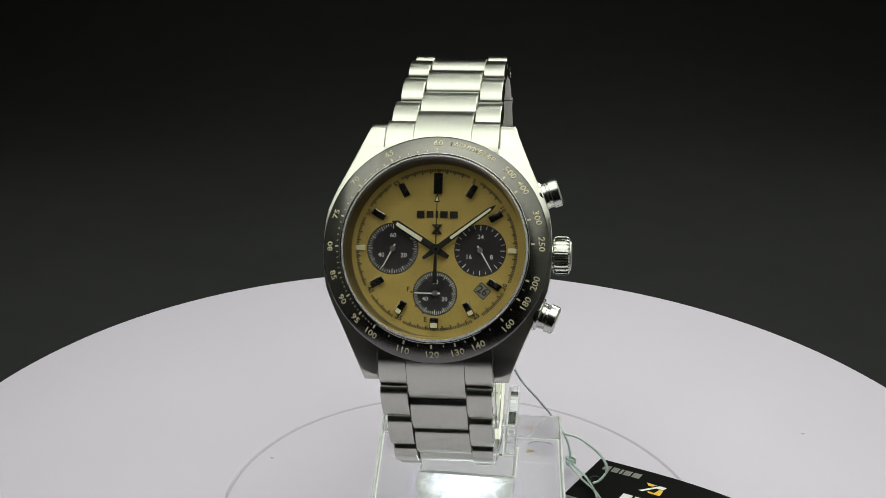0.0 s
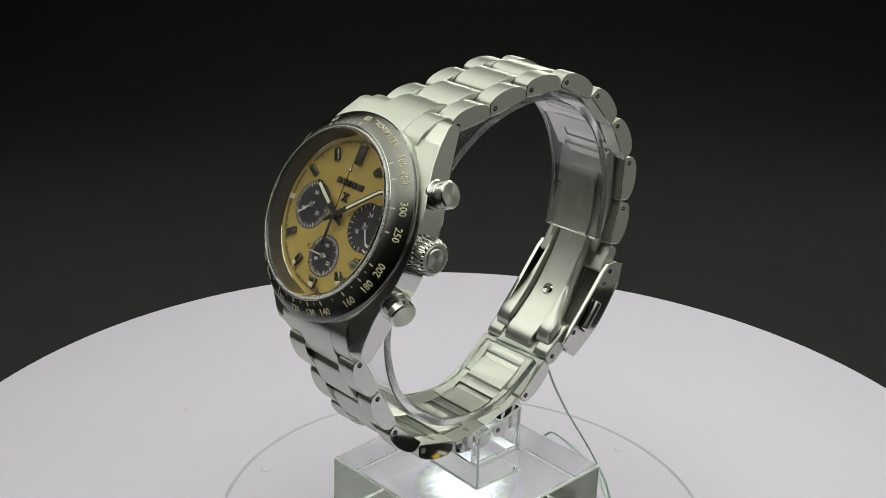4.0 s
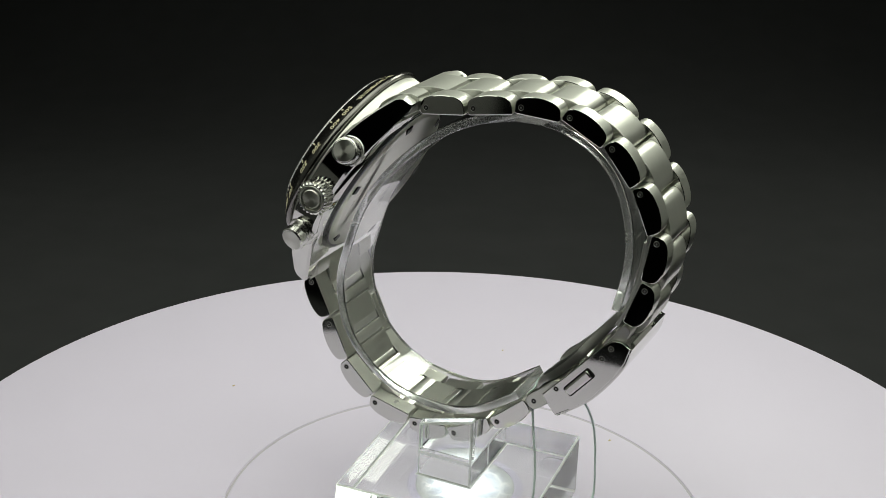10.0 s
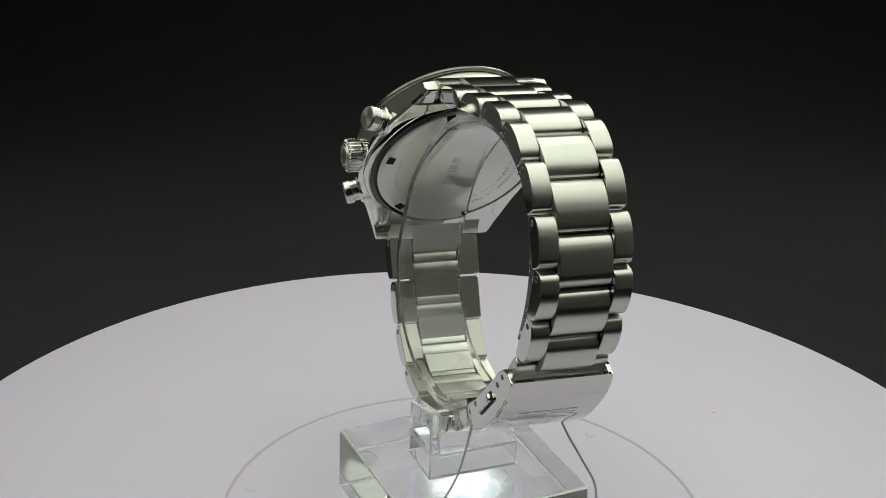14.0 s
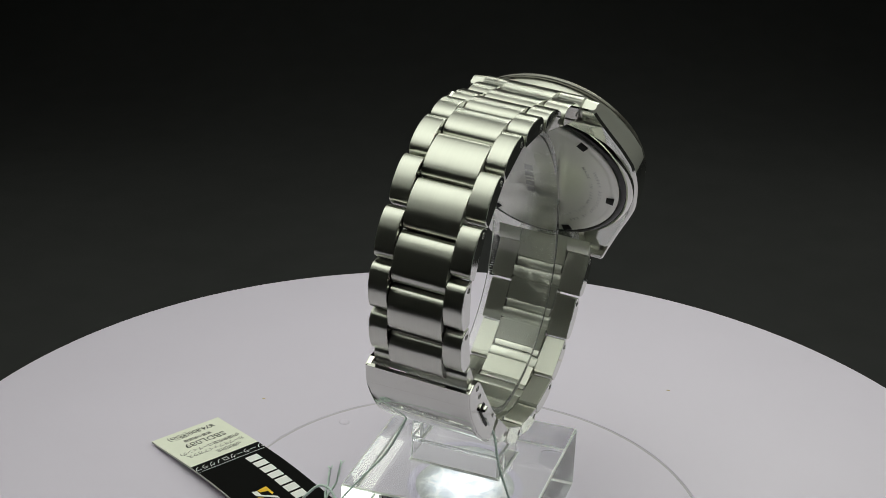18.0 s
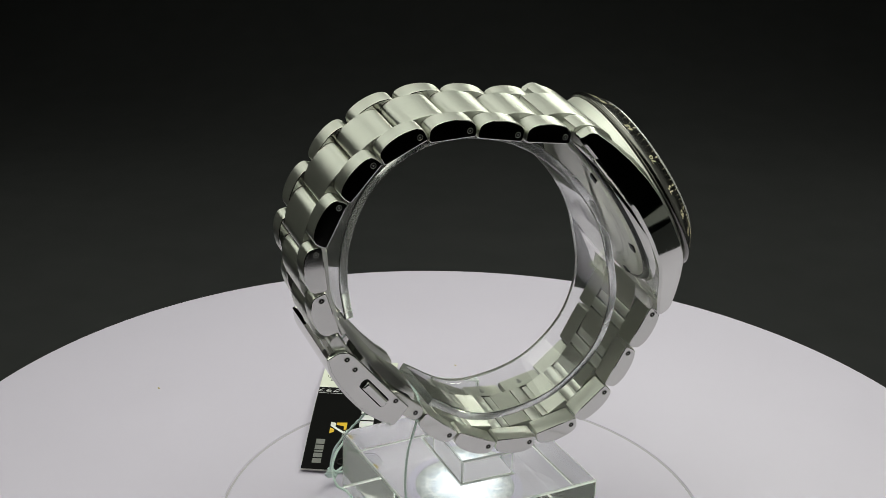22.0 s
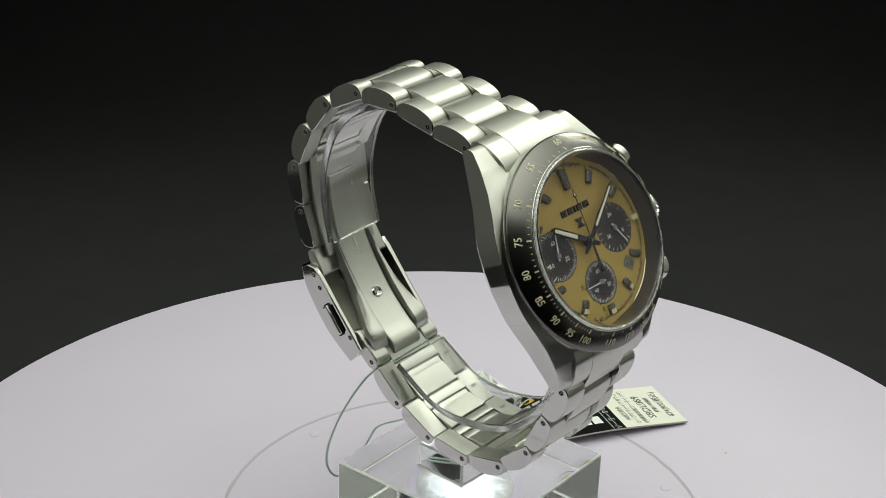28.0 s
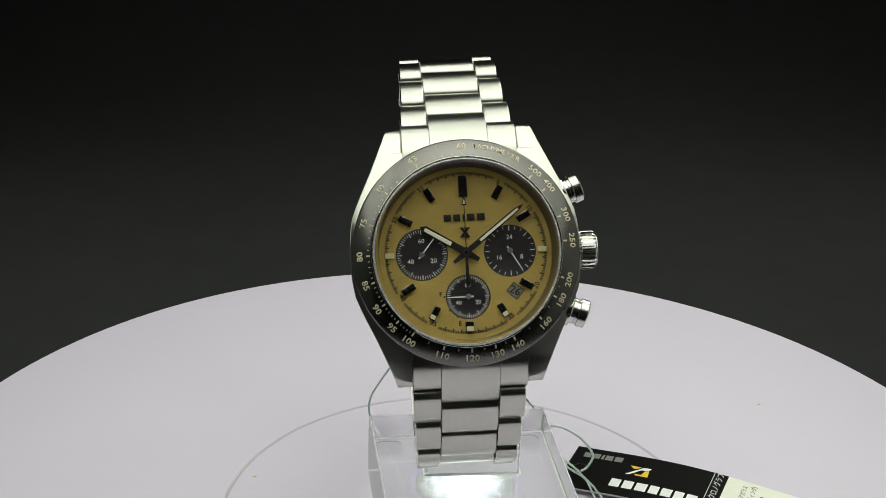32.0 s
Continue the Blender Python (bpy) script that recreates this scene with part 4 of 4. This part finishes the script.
part("divider", tag_sheet(32.0, 32.12, 0.3, 17.7, 0.44, 0.02), white_print, tag, "thin white rule", None, 0)
lettering("lettering", JP[0], 1.35, tag_pose(33.6, 9, 90), white_print, tag, 0.02, 0.95)
lettering("lettering", JP[1], 1.05, tag_pose(37.6, 6.4, 90), black_print, tag, 0.02, 0.9)
lettering("lettering", JP[2], 1.05, tag_pose(39.5, 8.6, 90), black_print, tag, 0.02, 0.9)
lettering("lettering", JP[3], 1.05, tag_pose(41.4, 8.9, 90), black_print, tag, 0.02, 0.9)
lettering("product_code", "SBDL089", 2.0, tag_pose(44.2, 8.4, 90), black_print, tag, 0.02)
lettering("lettering", JP[4], 0.95, tag_pose(46.6, 9, 90), black_print, tag, 0.02, 0.9)
lettering("price", JP[5], 1.6, tag_pose(49.3, 9, 90), black_print, tag, 0.02, 0.9)
x = 11.2
for w in (2.5, 2.5, 2.7, 2.3, 2.5, 2.3, 2.5):
    part("printed_mark", block(-w / 2 + 0.1, w / 2 - 0.1, -1.6, 1.6, 0, 0.02, 0), white_print, tag, "plain white printed mark", tag_pose(x + w / 2, 5.0), 0)
    x += w + 0.4
for w, u in ((1.7, 3.2), (1.6, 5.3), (0.6, 6.8), (1.7, 8.3), (1.9, 10.5)):
    part("printed_mark", block(-w / 2, w / 2, -1.0, 1.0, 0, 0.03, 0), grey_print, tag, "plain silver printed mark", tag_pose(u, 14.8), 0)
for outline, mat in (([(-2.2, 1.9), (0.3, 1.9), (-0.5, 0.9), (-1.4, 0.9)], yellow_print), ([(2.4, 0.5), (1.5, 0.5), (1.0, -1.3), (-0.6, -1.3), (-0.2, -1.9), (2.6, -1.9)], yellow_print),
                     ([(0.9, 1.9), (2.6, 1.9), (2.2, 0.7), (0.6, 0.7), (-1.6, -1.9), (-2.5, -1.9)], white_print)):
    part("printed_mark", prism(outline, 0, 0.02, 0, "z"), mat, tag, "", tag_pose(16.0, 11.3), 0)
part("eyelet", lathe([(1.0, 0.5), (1.5, 0.5), (1.5, 0.62), (1.0, 0.62)], 20), black_paint, tag, "", Matrix.Translation(on_tag(3.2, 9, -0.05)))

# ---- cord ----
cord = thing("tag_cord", "grey-green twisted cord tying the tag to the clasp link", "cord")
strand_a = [(3.7, 14.6, 36.2), (-2, 14.4, 36.3), (-6.5, 15.0, 35.6), (-10.6, 17.6, 33.2), (-12.6, 20.2, 28.6), (-15.4, 22.0, 23.0), (-18.2, 22.6, 17.2), (-17.6, 23.4, 11.5), (-12.5, 25.0, 6.0), (-6, 25.6, 6.4), (-0.8, 26, 10.0), (1, 26, 11.5),
            (3.6, 26, 11.5), (8.4, 26, 10.2), (15, 24.2, 9.8), (20, 21.0, 10.4), (22.3, 18.4, 10.9), (24.6, 16.4, 11.4), (27.5, 14.8, 10.2), (30, 15.0, 7.6), (31.3, 13.8, 5.2), (29.8, 12.6, 3.2), (28.2, 11.8, 2.7)]
strand_b = [(3.7, 14.6, 36.2), (6.6, 15.8, 34.6), (8.6, 17.0, 29.6), (11.4, 18.6, 23.8), (16.0, 19.9, 17.8), (20.6, 20.8, 11.4), (22.6, 20.8, 7.6), (23.4, 20.8, 4.6), (23.6, 20.6, 3.2)]
rng = random.Random(4)
tail_a = [(23.5, 20.8, 3.2), (23.6, 18.4, 2.6), (25.8, 14.0, 2.4), (29.0, 7.6, 2.7), (31.0, 1.0, 2.0), (33.4, -5.6, 0.9)]
tail_b = [(23.5, 20.8, 3.0), (24.4, 18.8, 2.6), (26.9, 14.2, 2.6), (28.6, 7.4, 2.9), (29.4, 0.4, 2.0), (32.0, -8.6, 0.8)]
for line in (strand_a, strand_b):
    part("strand", tube(smooth_line(line, 14), 0.275, 10, 4.4, 0.24), cord_green, cord, "", None, 60)
for line in (tail_a, tail_b):
    part("loose_end", tube(smooth_line(line, 12), 0.275, 10, 4.4, 0.24), cord_green, cord, "frayed loose end", None, 60)
    tip, back_pt = Vector(line[-1]), Vector(line[-2])
    for k in range(9):
        fan = (tip - back_pt).normalized() * rng.uniform(0.9, 1.8) + Vector((rng.uniform(-0.7, 0.7), rng.uniform(-0.5, 0.5), rng.uniform(-0.2, 0.7)))
        part("frayed_thread", tube([tip, tip + fan * 0.5 + Vector((0, 0, 0.1)), tip + fan], 0.09, 5), cord_green, cord, "", None, 60)
part("knot", tube(smooth_line([(22.8, 21.4, 2.4), (24.0, 20.8, 3.8), (24.2, 19.8, 2.8), (23.0, 20.0, 2.4), (23.0, 21.2, 3.6), (24.0, 21.4, 2.4), (23.6, 19.6, 3.2)], 8), 0.5, 8, 3, 0.2), cord_green, cord, "", None, 60)


# ---- what moves: the turntable carries everything round; the running seconds step on ----
def motions():
    SWAY = Matrix.Translation((0, 0, 0.00015)) @ Matrix.Rotation(0.0016, 4, Vector((-0.49, -0.871, 0)))      # the platter is not quite true
    steps = 65
    for ob, base_pose in ((turntable, SWAY), (stand, I4), (tag, I4), (cord, I4), (watch, WATCH)):
        rows = []
        for k in range(steps):
            t = 32.0 * k / (steps - 1)
            rows.append((t, Matrix.Rotation(-2 * math.pi * t / PERIOD, 4, "Z") @ base_pose))
        walk(ob, rows)
    x, e, r = SUB["left"]
    rows = []
    for k in range(33):
        for dt, s in ((0.0, k), (0.8, k)):
            t = k + dt
            if t <= 32.0:
                m = mm_pose(DIAL @ Matrix.Translation((x, e, -1.85)) @ Matrix.Rotation(radians(-(207 + 6 * s)), 4, "Z"))
                rows.append((t, m))
    walk(small_seconds, rows)


motions()
